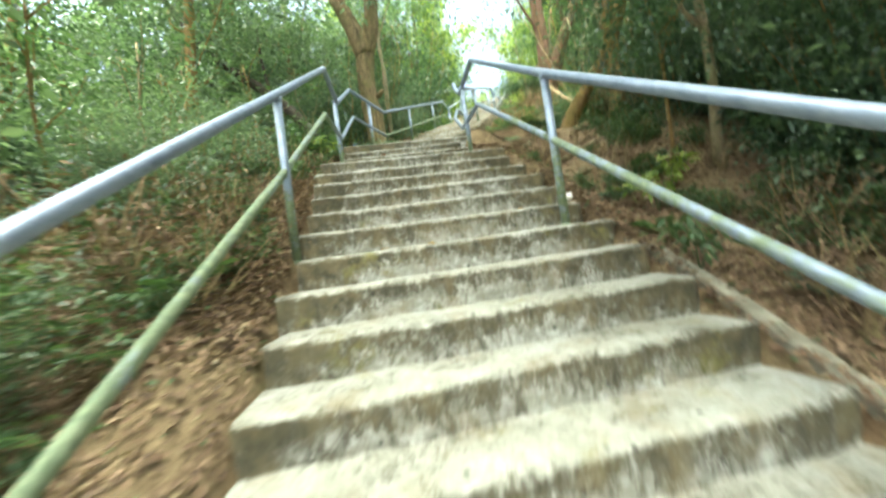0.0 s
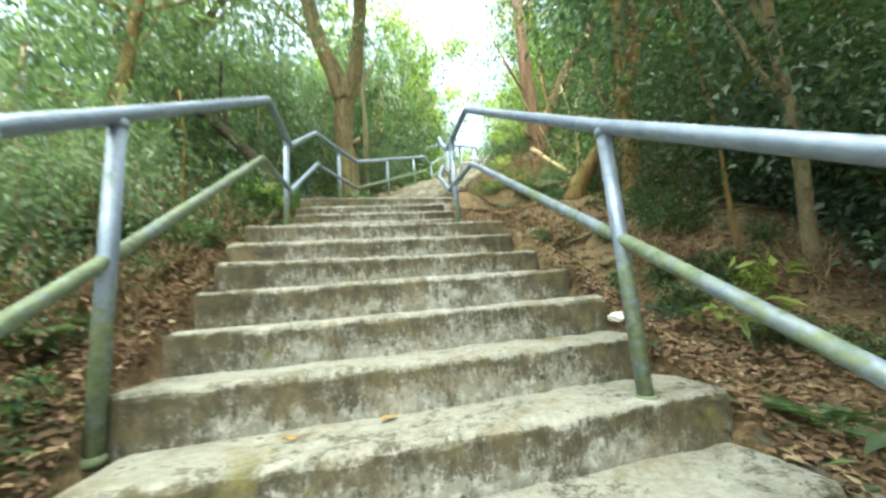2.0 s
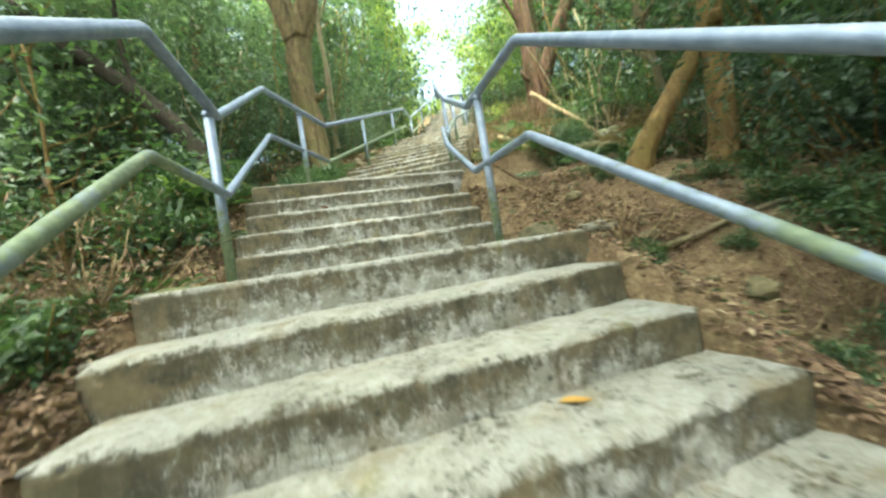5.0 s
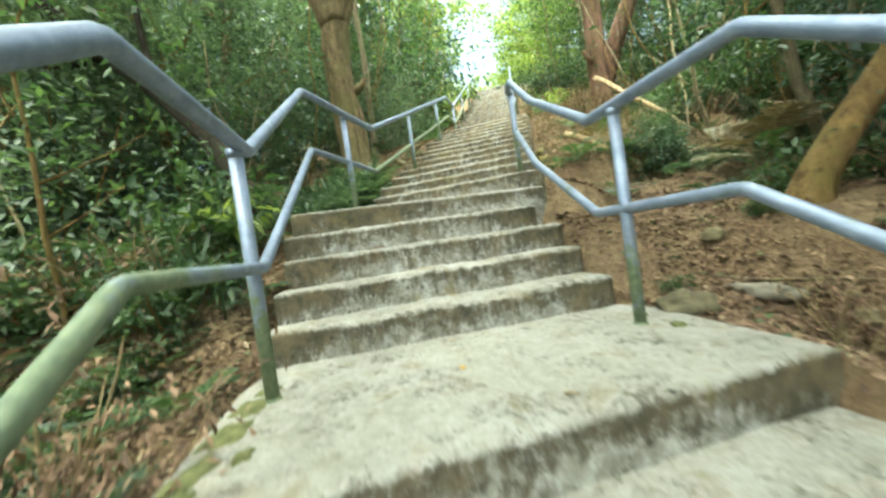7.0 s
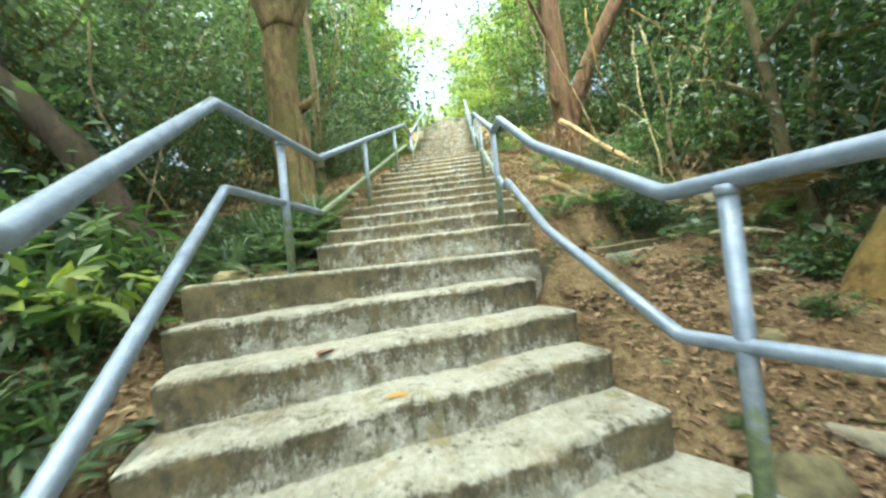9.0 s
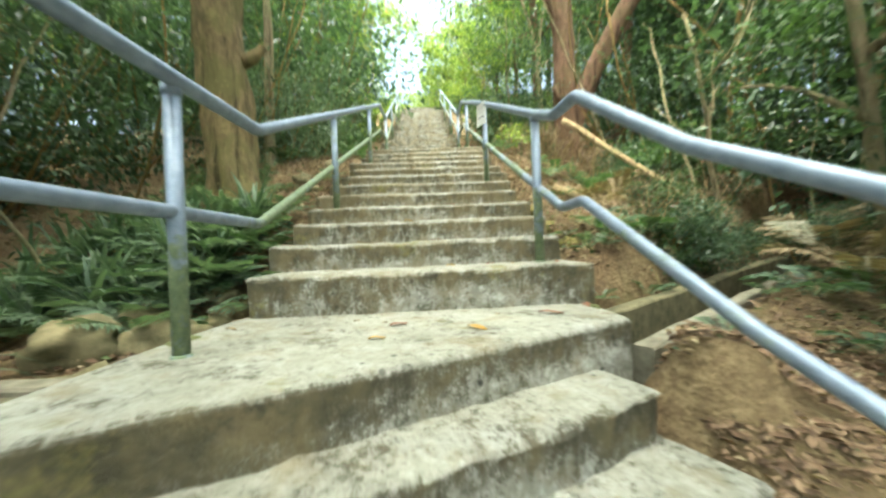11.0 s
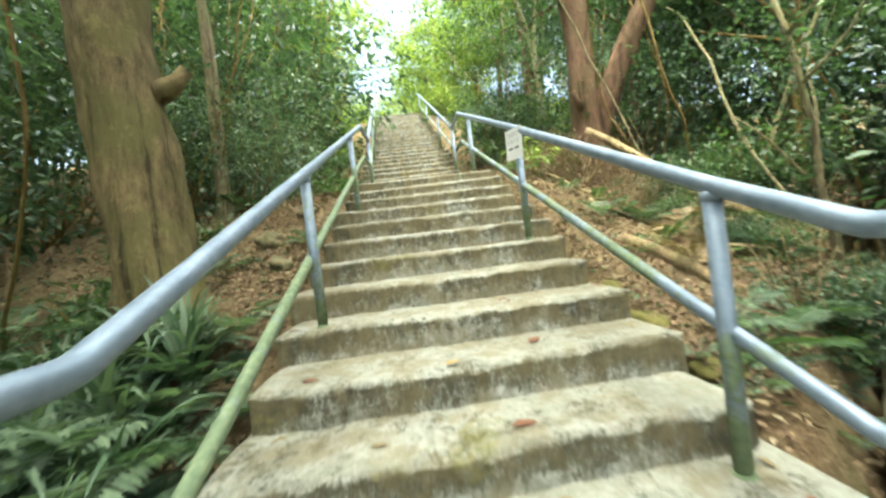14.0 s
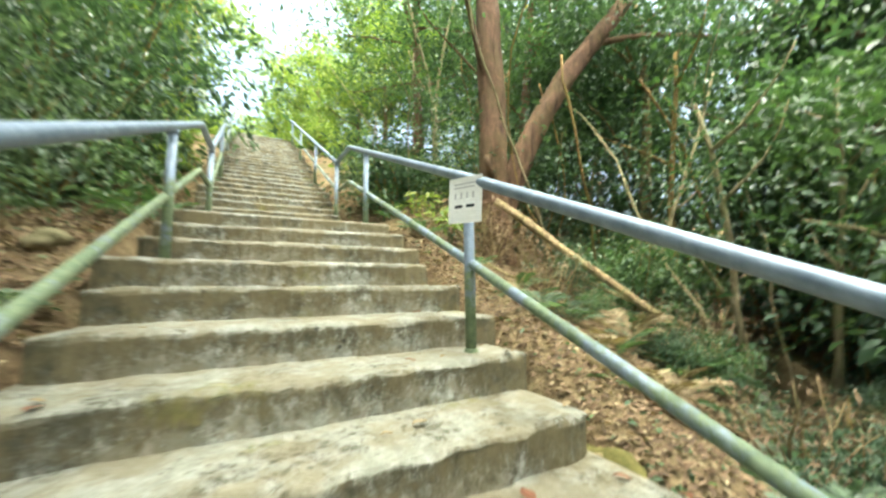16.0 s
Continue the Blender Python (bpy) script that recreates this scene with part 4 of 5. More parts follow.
# dark thicket behind the litter to the right of the lower steps
for i in range(60):
    al, lat = rng.uniform(-5.5, -0.3), rng.uniform(2.7, 5.2)
    p = on(A1, al, lat)
    if p.x < 2.9 and p.y > 0.1:
        continue
    shrub(rng.choice([0, 3, 0, 1]), p.x, p.y, rng.uniform(0.55, 1.05), rng.uniform(0, 6.28))
for i in range(26):
    al, lat = rng.uniform(-4.5, 0.2), rng.uniform(1.6, 2.7)
    p = on(A1, al, lat)
    shrub(rng.choice([5, 6, 6, 5]), p.x, p.y, rng.uniform(0.3, 0.6), rng.uniform(0, 6.28))

# seedlings on the bare soil
for x, y, sc in [(1.45, 0.2, 0.3), (1.9, -0.3, 0.35), (2.1, 0.45, 0.3), (1.3, -0.4, 0.3), (2.35, 1.05, 0.4), (2.5, 0.6, 0.45), (1.75, 1.55, 0.28), (2.6, 0.1, 0.5), (2.65, 0.95, 0.5), (1.05, 1.25, 0.22)]:
    shrub(5, x, y, sc, x * 7 + y)

# green growth on the slope above the drain
for i in range(46):
    x, y = rng.uniform(1.7, 4.0), rng.uniform(3.6, 7.4)
    if x < 2.3 and y > 5.0 or math.hypot(x - 2.5, y - 7.05) < 0.7:
        continue
    shrub(rng.choice([0, 0, 2, 0]), x, y, rng.uniform(0.28, 0.5), rng.uniform(0, 6.28))

# dry brush beside the long run
for i in range(13):
    x, y = rng.uniform(1.2, 3.2), rng.uniform(3.3, 7.4)
    shrub(6, x, y, rng.uniform(0.4, 0.8), rng.uniform(0, 6.28))
# the uncounted growth farther off: one mesh for each kind of leaf, with its stems
def far_growth():
    for kind in range(5):
        rows = [g for g in FAR_GROWTH if g[0] == kind]
        if not rows:
            continue
        for which in (1, 0):
            me = SHRUBS_MID[kind][which]
            v = np.empty(len(me.vertices) * 3, np.float32)
            me.vertices.foreach_get("co", v)
            v = v.reshape(-1, 3)
            me.calc_loop_triangles()
            t = np.empty(len(me.loop_triangles) * 3, np.int32)
            me.loop_triangles.foreach_get("vertices", t)
            t = t.reshape(-1, 3)
            vs, ts = [], []
            for n, (_, x, y, sc, turn) in enumerate(rows):
                c, q = math.cos(turn), math.sin(turn)
                vs.append(v @ np.array([[c, q, 0], [-q, c, 0], [0, 0, 1]]) * sc + np.array([x, y, ground_z(x, y)]))
                ts.append(t + n * len(v))
            name = "far_foliage" if which else "far_stems"
            label = SHRUB_LABELS[kind] if which else "thin brown stems of undergrowth farther off"
            tagged(new(name, tri_mesh(name, np.vstack(vs), np.vstack(ts), me.materials[0])), label, "undergrowth", kind="stuff")


far_growth()
special_tree("dark trunk arching away from the landing", (-2.3, 2.2, ground_z(-2.3, 2.2)), [
    ([(0.1, 0, -0.3), (0.0, 0, 0.4), (-0.35, 0, 1.1), (-0.75, 0, 1.75), (-1.3, 0.05, 2.3), (-2.0, 0.1, 2.9), (-3.3, 0.2, 4.1), (-4.2, 0.3, 5.6)], 0.13, 0.07),
    ([(-1.3, 0.05, 2.3), (-1.5, 0.1, 3.0), (-1.6, 0.2, 4.0)], 0.045, 0.02), ([(-2.0, 0.1, 2.9), (-2.8, 0.2, 3.0), (-3.8, 0.2, 3.3)], 0.05, 0.02),
], BARK_DARK, LEAF_BLUE, [0, 1, 2], 107, 10, 60, 0.5)
gold = [(0.1 + 0.45 * k * math.cos(2.4 * k), 0.9 + 0.4 * math.sin(2.4 * k), 6.4 + 0.5 * math.cos(1.7 * k), 1.0) for k in range(9)]
part("crown", leaf_cloud("crown", gold, 90, 0.4, 0.10, LEAF_GOLD, 131), reddish, "turning golden-yellow leaves")


# ---- ferns, strap-leaved plants and vines ----
def frond_mesh(name, length, pairs, material, seed, arch=0.5, slim=0.24):
    q = np.random.default_rng(seed)
    u = np.linspace(0.12, 1, pairs)
    px, pz = length * u * (1 - 0.12 * u), length * arch * (u - 0.95 * u * u)
    cen, al, nm, ln = [], [], [], []
    for i in range(pairs):
        w = length * 0.26 * math.sin(math.pi * min(1, 0.15 + 0.85 * (1 - u[i]) ** 0.7)) + 0.012
        for s in (-1, 1):
            d = np.array([0.45, s, -0.12 + q.normal(0, 0.1)])
            cen.append(np.array([px[i], 0, pz[i]]) + d / np.linalg.norm(d) * w * 0.5)
            al.append(d)
            nm.append((q.normal(0, 0.1), q.normal(0, 0.1), 1))
            ln.append(w)
    ln = np.array(ln)
    v, t = leaves_arrays(np.array(cen), np.array(al), np.array(nm), ln, np.maximum(0.008, ln * slim), 0.1)
    sv, sf = tube([(px[i], 0, pz[i]) for i in range(0, pairs, 2)], 0.0028, 3)
    tri = []
    for f in sf:
        tri += [(f[0], f[k], f[k + 1]) for k in range(1, len(f) - 1)]
    o = len(v)
    return tri_mesh(name, np.vstack([v, np.array([tuple(p) for p in sv])]), np.vstack([t, np.array(tri) + o]), material)


FRONDS = [frond_mesh("frond", 0.55, 18, LEAF_MID, 1), frond_mesh("frond", 0.45, 16, LEAF_DARK, 2, 0.8), frond_mesh("frond", 0.5, 18, LEAF_BLUE, 3, 0.6)]


def fern(x, y, kind, size, seed, count=7):
    q = random.Random(seed)
    ob = thing("fern", "green fern with arching fronds on soil", "fern", (x, y, ground_z(x, y)), "ferns")
    for k in range(count):
        f = part("frond", FRONDS[kind], ob)
        f.rotation_euler = (q.uniform(-0.2, 0.2), -q.uniform(0.1, 0.7), 6.28 * k / count + q.uniform(-0.3, 0.3))
        s = size * q.uniform(0.75, 1.15)
        f.scale = (s, s, s)
    return ob


rng = random.Random(41)
for x, y, k, s in [(-1.95, 2.75, 2, 0.9), (-1.8, 3.35, 1, 0.8), (-2.2, 3.0, 2, 1.0), (-1.75, 3.75, 0, 0.7), (-2.0, 4.0, 2, 0.8), (-2.5, 3.5, 1, 0.9), (-1.55, -1.6, 0, 0.6), (-1.35, -0.9, 1, 0.6), (-1.5, 0.1, 0, 0.7), (-1.65, 0.8, 1, 0.7), (-2.0, 1.3, 0, 0.8),
                   (2.1, -0.6, 1, 0.5), (2.4, -0.2, 0, 0.5), (2.2, -1.5, 0, 0.5), (2.7, -2.0, 1, 0.6), (1.5, 3.7, 0, 0.5), (2.0, 4.3, 1, 0.6), (2.4, 4.8, 0, 0.7), (1.9, 5.4, 2, 0.6), (2.9, 5.2, 1, 0.7), (1.3, 3.4, 2, 0.45), (2.6, 3.9, 0, 0.7),
                   (-1.9, -2.4, 1, 0.6), (-0.95, -2.7, 0, 0.5), (-2.3, -0.3, 2, 0.7), (2.3, 3.0, 1, 0.5), (-1.55, 5.6, 2, 0.5), (-1.4, 7.2, 0, 0.7), (-1.3, 8.6, 0, 0.8), (1.4, 8.2, 0, 0.7), (1.5, 9.2, 2, 0.8)]:
    fern(x, y, k, s, rng.randrange(9999))
for i in range(90):
    x, y = rng.uniform(-4.2, 5.0), rng.uniform(-3.5, 8.5)
    d = path_at(x, y)[1]
    if abs(d) > 1.9 and not (0 < d < 2.6 and -0.6 < y < 2.4):
        fern(x, y, rng.randrange(3), rng.uniform(0.5, 1.1), rng.randrange(9999))


for i in range(46):
    al, lat = rng.uniform(-4.2, 1.6), rng.uniform(-2.7, -1.28)
    p = on(A1, al, lat)
    fern(p.x, p.y, rng.randrange(3), rng.uniform(0.35, 0.75), rng.randrange(9999), 6)


for x, y in [(-1.75, 2.25), (-2.05, 2.15), (-1.85, 2.75), (-2.15, 2.4), (0.75, 3.1), (0.8, 3.35), (0.72, 3.6), (0.9, 2.85), (0.95, 3.0), (1.2, 3.2), (1.0, 3.45), (1.5, 3.5), (1.75, 3.7), (1.15, 2.55), (1.9, 3.0)]:
    fern(x, y, 2, rng.uniform(0.3, 0.5), rng.randrange(9999), 6)
for i in range(50):
    x, y = rng.uniform(-3.2, -1.75), rng.uniform(2.95, 4.4)
    fern(x, y, rng.choice([1, 2, 2]), rng.uniform(0.6, 1.0), rng.randrange(9999), 7)

for i in range(26):
    x, y = rng.uniform(0.95, 3.0), rng.uniform(3.3, 7.6)
    fern(x, y, rng.choice([0, 2, 2]), rng.uniform(0.35, 0.75), rng.randrange(9999), 6)

DRY_FROND = frond_mesh("frond", 0.6, 30, LEAF_STRAW, 12, 0.7, 0.13)
for x, y, s in [(2.75, 3.1, 1.15), (3.2, 3.5, 1.2), (2.5, 3.6, 0.9), (1.5, 4.4, 0.6), (2.1, 5.0, 0.8), (-1.6, -1.3, 0.6), (-1.75, -2.6, 0.7), (2.9, 2.5, 0.9)]:
    ob = thing("fern", "withered tan fern with drooping fronds", "fern", (x, y, ground_z(x, y)), "dead fronds")
    for k in range(7):
        f = part("frond", DRY_FROND, ob)
        f.rotation_euler = (rng.uniform(-0.3, 0.3), -rng.uniform(0.2, 0.9), 0.9 * k + rng.uniform(-0.3, 0.3))
        f.scale = (s, s, s)


def blade_mesh(tilt, material, length=0.58, wid=0.017):
    """One arching strap leaf with a folded midrib."""
    verts, tris = [], []
    for k in range(8):
        u = k / 7
        r, z = length * tilt * 0.75 * u ** 1.2, length * (u * 1.1 - 0.75 * tilt * u ** 2.4)
        hw = wid * min(1.0, 0.5 + 2 * u) * (1 - u ** 2.5) + 0.001
        verts += [(r, -hw, z + hw * 0.35), (r, 0, z), (r, hw, z + hw * 0.35)]
    for k in range(7):
        a = 3 * k
        for b in (a, a + 1):
            tris += [(b, b + 1, b + 4), (b, b + 4, b + 3)]
    return tri_mesh("strap_leaf", np.array(verts), np.array(tris), material)


BLADES = [blade_mesh(t, m) for t in (0.4, 0.65, 0.85, 1.05) for m in (LEAF_BLUE, LEAF_DARK)]
for i in range(60):
    x, y = rng.uniform(-3.6, -1.85), rng.uniform(2.9, 4.4)
    if i > 46:
        x, y = rng.uniform(-3.0, -2.0), rng.uniform(0.6, 1.8)
    if math.hypot(x + 2.42, y - 4.78) < 0.4:
        continue
    ob = thing("strap_plant", "clump of long green strap leaves", "plant", (x, y, ground_z(x, y) - 0.02), "strap-leaved plants")
    for k in range(20):
        b = part("strap_leaf", BLADES[rng.randrange(8)], ob)
        b.rotation_euler = (rng.uniform(-0.2, 0.2), rng.uniform(-0.1, 0.1), rng.uniform(0, 6.28))
        s = rng.uniform(0.55, 1.15)
        b.scale = (s, s * rng.uniform(0.8, 1.2), s)

# big-leaved bright plants beside the first landing
BROAD = leaf_cloud("foliage", [(0, 0, 0.32, 1.0), (0.18, 0.1, 0.45, 1.0), (-0.16, 0.12, 0.4, 1.0), (0.05, -0.15, 0.5, 1.0)], 22, 0.13, 0.16, LEAF_MID, 77, 0.5, 0.36)
BROAD2 = leaf_cloud("foliage", [(0, 0, 0.3, 1.0), (0.15, 0.1, 0.4, 1.0), (-0.12, 0.05, 0.42, 1.0)], 22, 0.13, 0.15, LEAF_LIME, 78, 0.5, 0.36)
STALK = trunk_mesh("branchwork", [([Vector((0, 0, -0.05)), Vector((0.02, 0, 0.25)), Vector((0.15, 0.08, 0.45))], 0.01, 0.004), ([Vector((0, 0, 0)), Vector((-0.06, 0.05, 0.2)), Vector((-0.15, 0.1, 0.42))], 0.01, 0.004)], LEAF_MID, 5)
for x, y, s, k in [(-1.95, 1.2, 0.85, 1), (-2.05, 1.55, 0.8, 0), (-2.3, 1.1, 0.9, 0), (-1.75, 0.7, 0.6, 0), (-2.4, 1.7, 1.2, 0), (2.35, -0.9, 0.6, 1), (2.6, -0.55, 0.6, 1), (2.2, -1.9, 0.5, 0), (1.4, 6.6, 0.8, 1), (1.5, 7.6, 0.9, 1), (1.35, 8.4, 0.8, 0), (1.5, 9.4, 1.0, 1), (1.7, 10.4, 1.1, 1), (-1.6, 9.0, 1.0, 0), (-1.5, 10.2, 1.1, 1), (-1.6, 8.0, 0.9, 0),
                   (-1.35, -1.25, 0.7, 0), (-1.2, -1.75, 0.6, 0), (-1.55, 11.6, 1.1, 1), (1.8, 11.8, 1.2, 1), (1.9, 13.4, 1.3, 1), (-1.6, 13.2, 1.3, 1), (2.0, 15.2, 1.4, 1), (-1.7, 15.0, 1.4, 1)]:
    ob = thing("broadleaf_plant", "low plant with broad bright green leaves", "plant", (x, y, ground_z(x, y)), "broad-leaved plants")
    ob.scale = (s, s, s)
    ob.rotation_euler[2] = rng.uniform(0, 6.28)
    part("branchwork", STALK, ob)
    part("foliage", BROAD2 if k else BROAD, ob)

# hanging and leaning vines in the wood
for i in range(26):
    left = i >= 17
    x, y = (rng.uniform(-4.5, -2.8), rng.uniform(-2.5, 8)) if left else (rng.uniform(2.7, 5.4), rng.uniform(-1.8, 9.5))
    q = random.Random(900 + i)
    pts = limb_line((0, 0, -0.1), (q.uniform(-0.35, 0.35), q.uniform(-0.3, 0.3), 1), q.uniform(2.6, 5.0), 10, q, 0.22, 0.06)
    v, f = tube(pts, [q.uniform(0.008, 0.016)] * len(pts), 6, 0.1, i)
    ob = new("vine", mesh_from("vine", v, f, BARK_OCHRE if i % 2 else BARK_PALE, True))
    tagged(ob, "thin woody vine climbing into the canopy", "vine", "vines")
    ob.location = (x, y, ground_z(x, y))


# ---- fallen wood, stones and oddments ----
def fallen(label, a, b, r0, r1, material, seed, name="fallen_branch", lift=0.04):
    q = random.Random(seed)
    pts = []
    for k in range(9):
        u = k / 8
        x, y = a[0] + (b[0] - a[0]) * u, a[1] + (b[1] - a[1]) * u
        z = (a[2] + (b[2] - a[2]) * u) if len(a) > 2 else ground_z(x, y) + lift
        pts.append((x + q.uniform(-0.02, 0.02), y + q.uniform(-0.02, 0.02), z))
    o = Vector(pts[0])
    v, f = tube([Vector(p) - o for p in pts], [r0 + (r1 - r0) * k / 8 for k in range(9)], 8, 0.12, seed)
    ob = new(name, mesh_from(name, v, f, material, True))
    ob.location = o
    return tagged(ob, label, "branch", "fallen wood")


g1 = ground_z(2.2, 6.6)
fallen("dead pale branch leaning against a trunk", (2.25, 6.75, g1 + 0.85), (2.9, 4.6, ground_z(2.9, 4.6) + 0.05), 0.05, 0.035, DEADWOOD, 1)
fallen("dry dead branch lying in brushwood", (1.6, 5.9), (2.7, 4.3), 0.03, 0.02, DEADWOOD, 2)
fallen("rotten log lying in leaf litter", (1.15, 4.7), (2.0, 3.5), 0.055, 0.04, DEADWOOD, 3)
fallen("pale stick on the bare soil", (1.75, 0.7), (3.4, 0.25), 0.022, 0.012, BARK_PALE, 4)
fallen("thin pale root crossing the bare soil", (1.25, 1.35), (2.3, 0.75), 0.012, 0.006, BARK_PALE, 9, lift=0.01)
fallen("dry brown stick on the bare soil", (1.5, -0.2), (2.5, 0.1), 0.012, 0.007, DEADWOOD, 10, lift=0.02)
fallen("broken branch at the wood's edge", (2.2, 2.4), (3.6, 2.9), 0.03, 0.018, DEADWOOD, 6)
fallen("bent dead stem over the litter", (1.5, 6.6), (2.3, 5.2), 0.02, 0.012, DEADWOOD, 7, lift=0.1)
fallen("slender dead stem among ferns", (2.6, 5.9), (3.3, 4.2), 0.02, 0.012, DEADWOOD, 8, lift=0.25)
for i in range(26):
    x, y, w = rng.uniform(1.4, 3.4), rng.uniform(3.4, 7.6), rng.uniform(0, 6.28)
    L = rng.uniform(0.4, 1.0)
    fallen("thin dry twig in the litter", (x, y), (x + math.cos(w) * L, y + math.sin(w) * L), 0.008, 0.004, DEADWOOD, 50 + i, "twig", rng.uniform(0.02, 0.12))


def stone(label, x, y, z, sx, sy, sz, material, seed, category="stone"):
    bm = bmesh.new()
    bmesh.ops.create_icosphere(bm, subdivisions=3, radius=1)
    for v in bm.verts:
        n = noise.noise(v.co * 1.3 + Vector((seed, 0, 0))) * 0.5 + noise.noise(v.co * 3.1 + Vector((0, seed, 0))) * 0.24 + noise.noise(v.co * 9 + Vector((0, 0, seed))) * 0.05
        v.co = Vector((v.co.x * sx, v.co.y * sy, v.co.z * sz)) * (1 + n)
    me = bpy.data.meshes.new("stone")
    bm.to_mesh(me)
    bm.free()
    me.materials.append(material)
    me.shade_smooth()
    ob = new("stone", me)
    ob.location = (x, y, z)
    return tagged(ob, label, category, "stones")


stone("mossy grey stone beside a landing", 0.96, 0.92, ground_z(0.96, 0.95) + 0.05, 0.15, 0.10, 0.085, DAMP, 1)
stone("rounded stone bedded in bare soil", 1.75, 0.85, ground_z(1.75, 0.85) + 0.02, 0.07, 0.055, 0.045, STONE, 2)
kerb_piece = stone("broken piece of old concrete kerb on the soil", 1.42, 1.12, ground_z(1.42, 1.12) + 0.02, 0.19, 0.055, 0.05, OLD_KERB, 5, "rubble")
kerb_piece.rotation_euler[2] = radians(-50)
for i in range(12):
    x, y, sz = rng.uniform(1.15, 2.5), rng.uniform(-0.6, 2.0), rng.uniform(0.02, 0.05)
    stone("small ochre stone lying on bare soil", x, y, ground_z(x, y) + sz * 0.3, sz, sz * 0.8, sz * 0.7, STONE, 70 + i)
for i, (x, y, s) in enumerate([(-1.74, 2.62, 0.15), (-1.93, 2.42, 0.17), (-1.86, 1.95, 0.15), (-2.0, 2.85, 0.17), (-1.75, 3.15, 0.10), (-2.15, 2.6, 0.18), (-1.66, 2.9, 0.09), (-1.9, 3.4, 0.12), (1.45, 1.55, 0.07), (2.0, 0.2, 0.08), (1.6, 3.1, 0.09), (-1.7, 5.2, 0.1), (-2.0, 5.9, 0.13), (-1.7, 6.5, 0.1)]):
    stone("ochre stone half buried beside the stairs", x, y, ground_z(x, y) + s * 0.3, s, s * 0.85, s * 0.7, STONE, 10 + i)
for i, (x, y, z) in enumerate([(0.66, 3.95, 1.50), (0.68, 4.28, 1.66), (0.72, 3.6, 1.33)]):
    stone("lump of broken concrete covered with yellowish moss", x, y, z - 0.05, 0.11, 0.16, 0.085, MOSSY, 40 + i, "rubble")

# sloping concrete kerb beside the lower steps
kv, kf = [], []
for i in range(41):
    al = -5.6 + 3.75 * i / 40
    z = (al + 0.26) / 0.31 * R1 - 0.06 - 0.10 * smooth(-2.6, -1.85, al)
    for lat, dz in ((1.15, -0.3), (1.15, 0.0), (1.16, 0.012), (1.235, 0.012), (1.25, 0.0), (1.25, -0.3)):
        p = on(A1, al, lat + noise.noise((al * 1.2, 0, 0)) * 0.012)
        kv.append((p.x, p.y, z + dz + noise.noise((al * 2, lat * 2, 2)) * 0.02 + noise.noise((al * 9, lat * 9, 5)) * 0.012))
for i in range(40):
    for k in range(5):
        a = i * 6 + k
        kf.append((a, a + 6, a + 7, a + 1))
kf += [(0, 1, 2, 3, 4, 5), tuple(240 + k for k in range(6))[::-1]]
tagged(new("kerb", mesh_from("kerb", kv, kf, OLD_KERB)), "narrow sloping concrete kerb beside the steps", "kerb", kind="structure")

# moss spreading over the landing's edges
MOSS = plain("green_ochre_moss", (0.055, 0.066, 0.024), (0.145, 0.15, 0.066), 22, 0.95, 0.1, 0.9)


def moss_patch(x, y, z, sx, sy, seed):
    """A thin uneven cushion with a ragged outline."""
    rings, spokes = 6, 40
    verts, faces = [(0, 0, 0.012)], []
    for r in range(1, rings + 1):
        for k in range(spokes):
            w = 2 * math.pi * k / spokes
            e = 1 + 0.55 * noise.noise((math.cos(w) * 1.6 + seed, math.sin(w) * 1.6, 0)) + 0.2 * noise.noise((math.cos(w) * 6, math.sin(w) * 6, seed))
            u = r / rings
            h = 0.012 * (1 - u ** 3) + 0.004 * noise.noise((u * 9, w * 4, seed)) * (1 - u) - 0.004 * (u == 1)
            verts.append((math.cos(w) * u * e * sx, math.sin(w) * u * e * sy, h))
    for k in range(spokes):
        faces.append((0, 1 + k, 1 + (k + 1) % spokes))
    for r in range(rings - 1):
        for k in range(spokes):
            a, b = 1 + r * spokes + k, 1 + r * spokes + (k + 1) % spokes
            faces.append((a, a + spokes, b + spokes, b))
    ob = new("moss_patch", mesh_from("moss_patch", verts, faces, MOSS, True))
    ob.location = (x, y, z)
    return tagged(ob, "thin green-ochre moss cushion on concrete", "moss", "moss patches")


for x, y, z, sx, sy, seed in [(-0.89, -0.42, 0.002, 0.05, 0.10, 1), (-0.96, -0.2, 0.002, 0.06, 0.11, 2), (-1.03, 0.0, 0.002, 0.06, 0.10, 7), (-0.83, -0.52, 0.002, 0.035, 0.06, 11), (-1.07, 0.16, 0.002, 0.05, 0.06, 12), (-0.79, -0.33, 0.002, 0.03, 0.04, 8), (0.72, 0.86, 0.002, 0.04, 0.03, 3), (0.80, 0.62, 0.002, 0.03, 0.05, 4), (-1.54, 2.4, 0.952, 0.04, 0.10, 5), (0.44, 2.62, 0.952, 0.02, 0.06, 6)]:
    moss_patch(x, y, z, sx, sy, seed)

# crumpled tissue on the soil
bm = bmesh.new()
bmesh.ops.create_icosphere(bm, subdivisions=3, radius=0.04)
for v in bm.verts:
    v.co *= 1 + noise.noise(v.co * 40) * 0.5
    v.co.z *= 0.6
me = bpy.data.meshes.new("tissue")
bm.to_mesh(me)
bm.free()
me.materials.append(PAPER)
ob = tagged(new("tissue", me), "crumpled white tissue dropped beside the steps", "litter")
ob.location = (1.66, -1.0, max(ground_z(1.66, -1.0), -0.9) + 0.025)

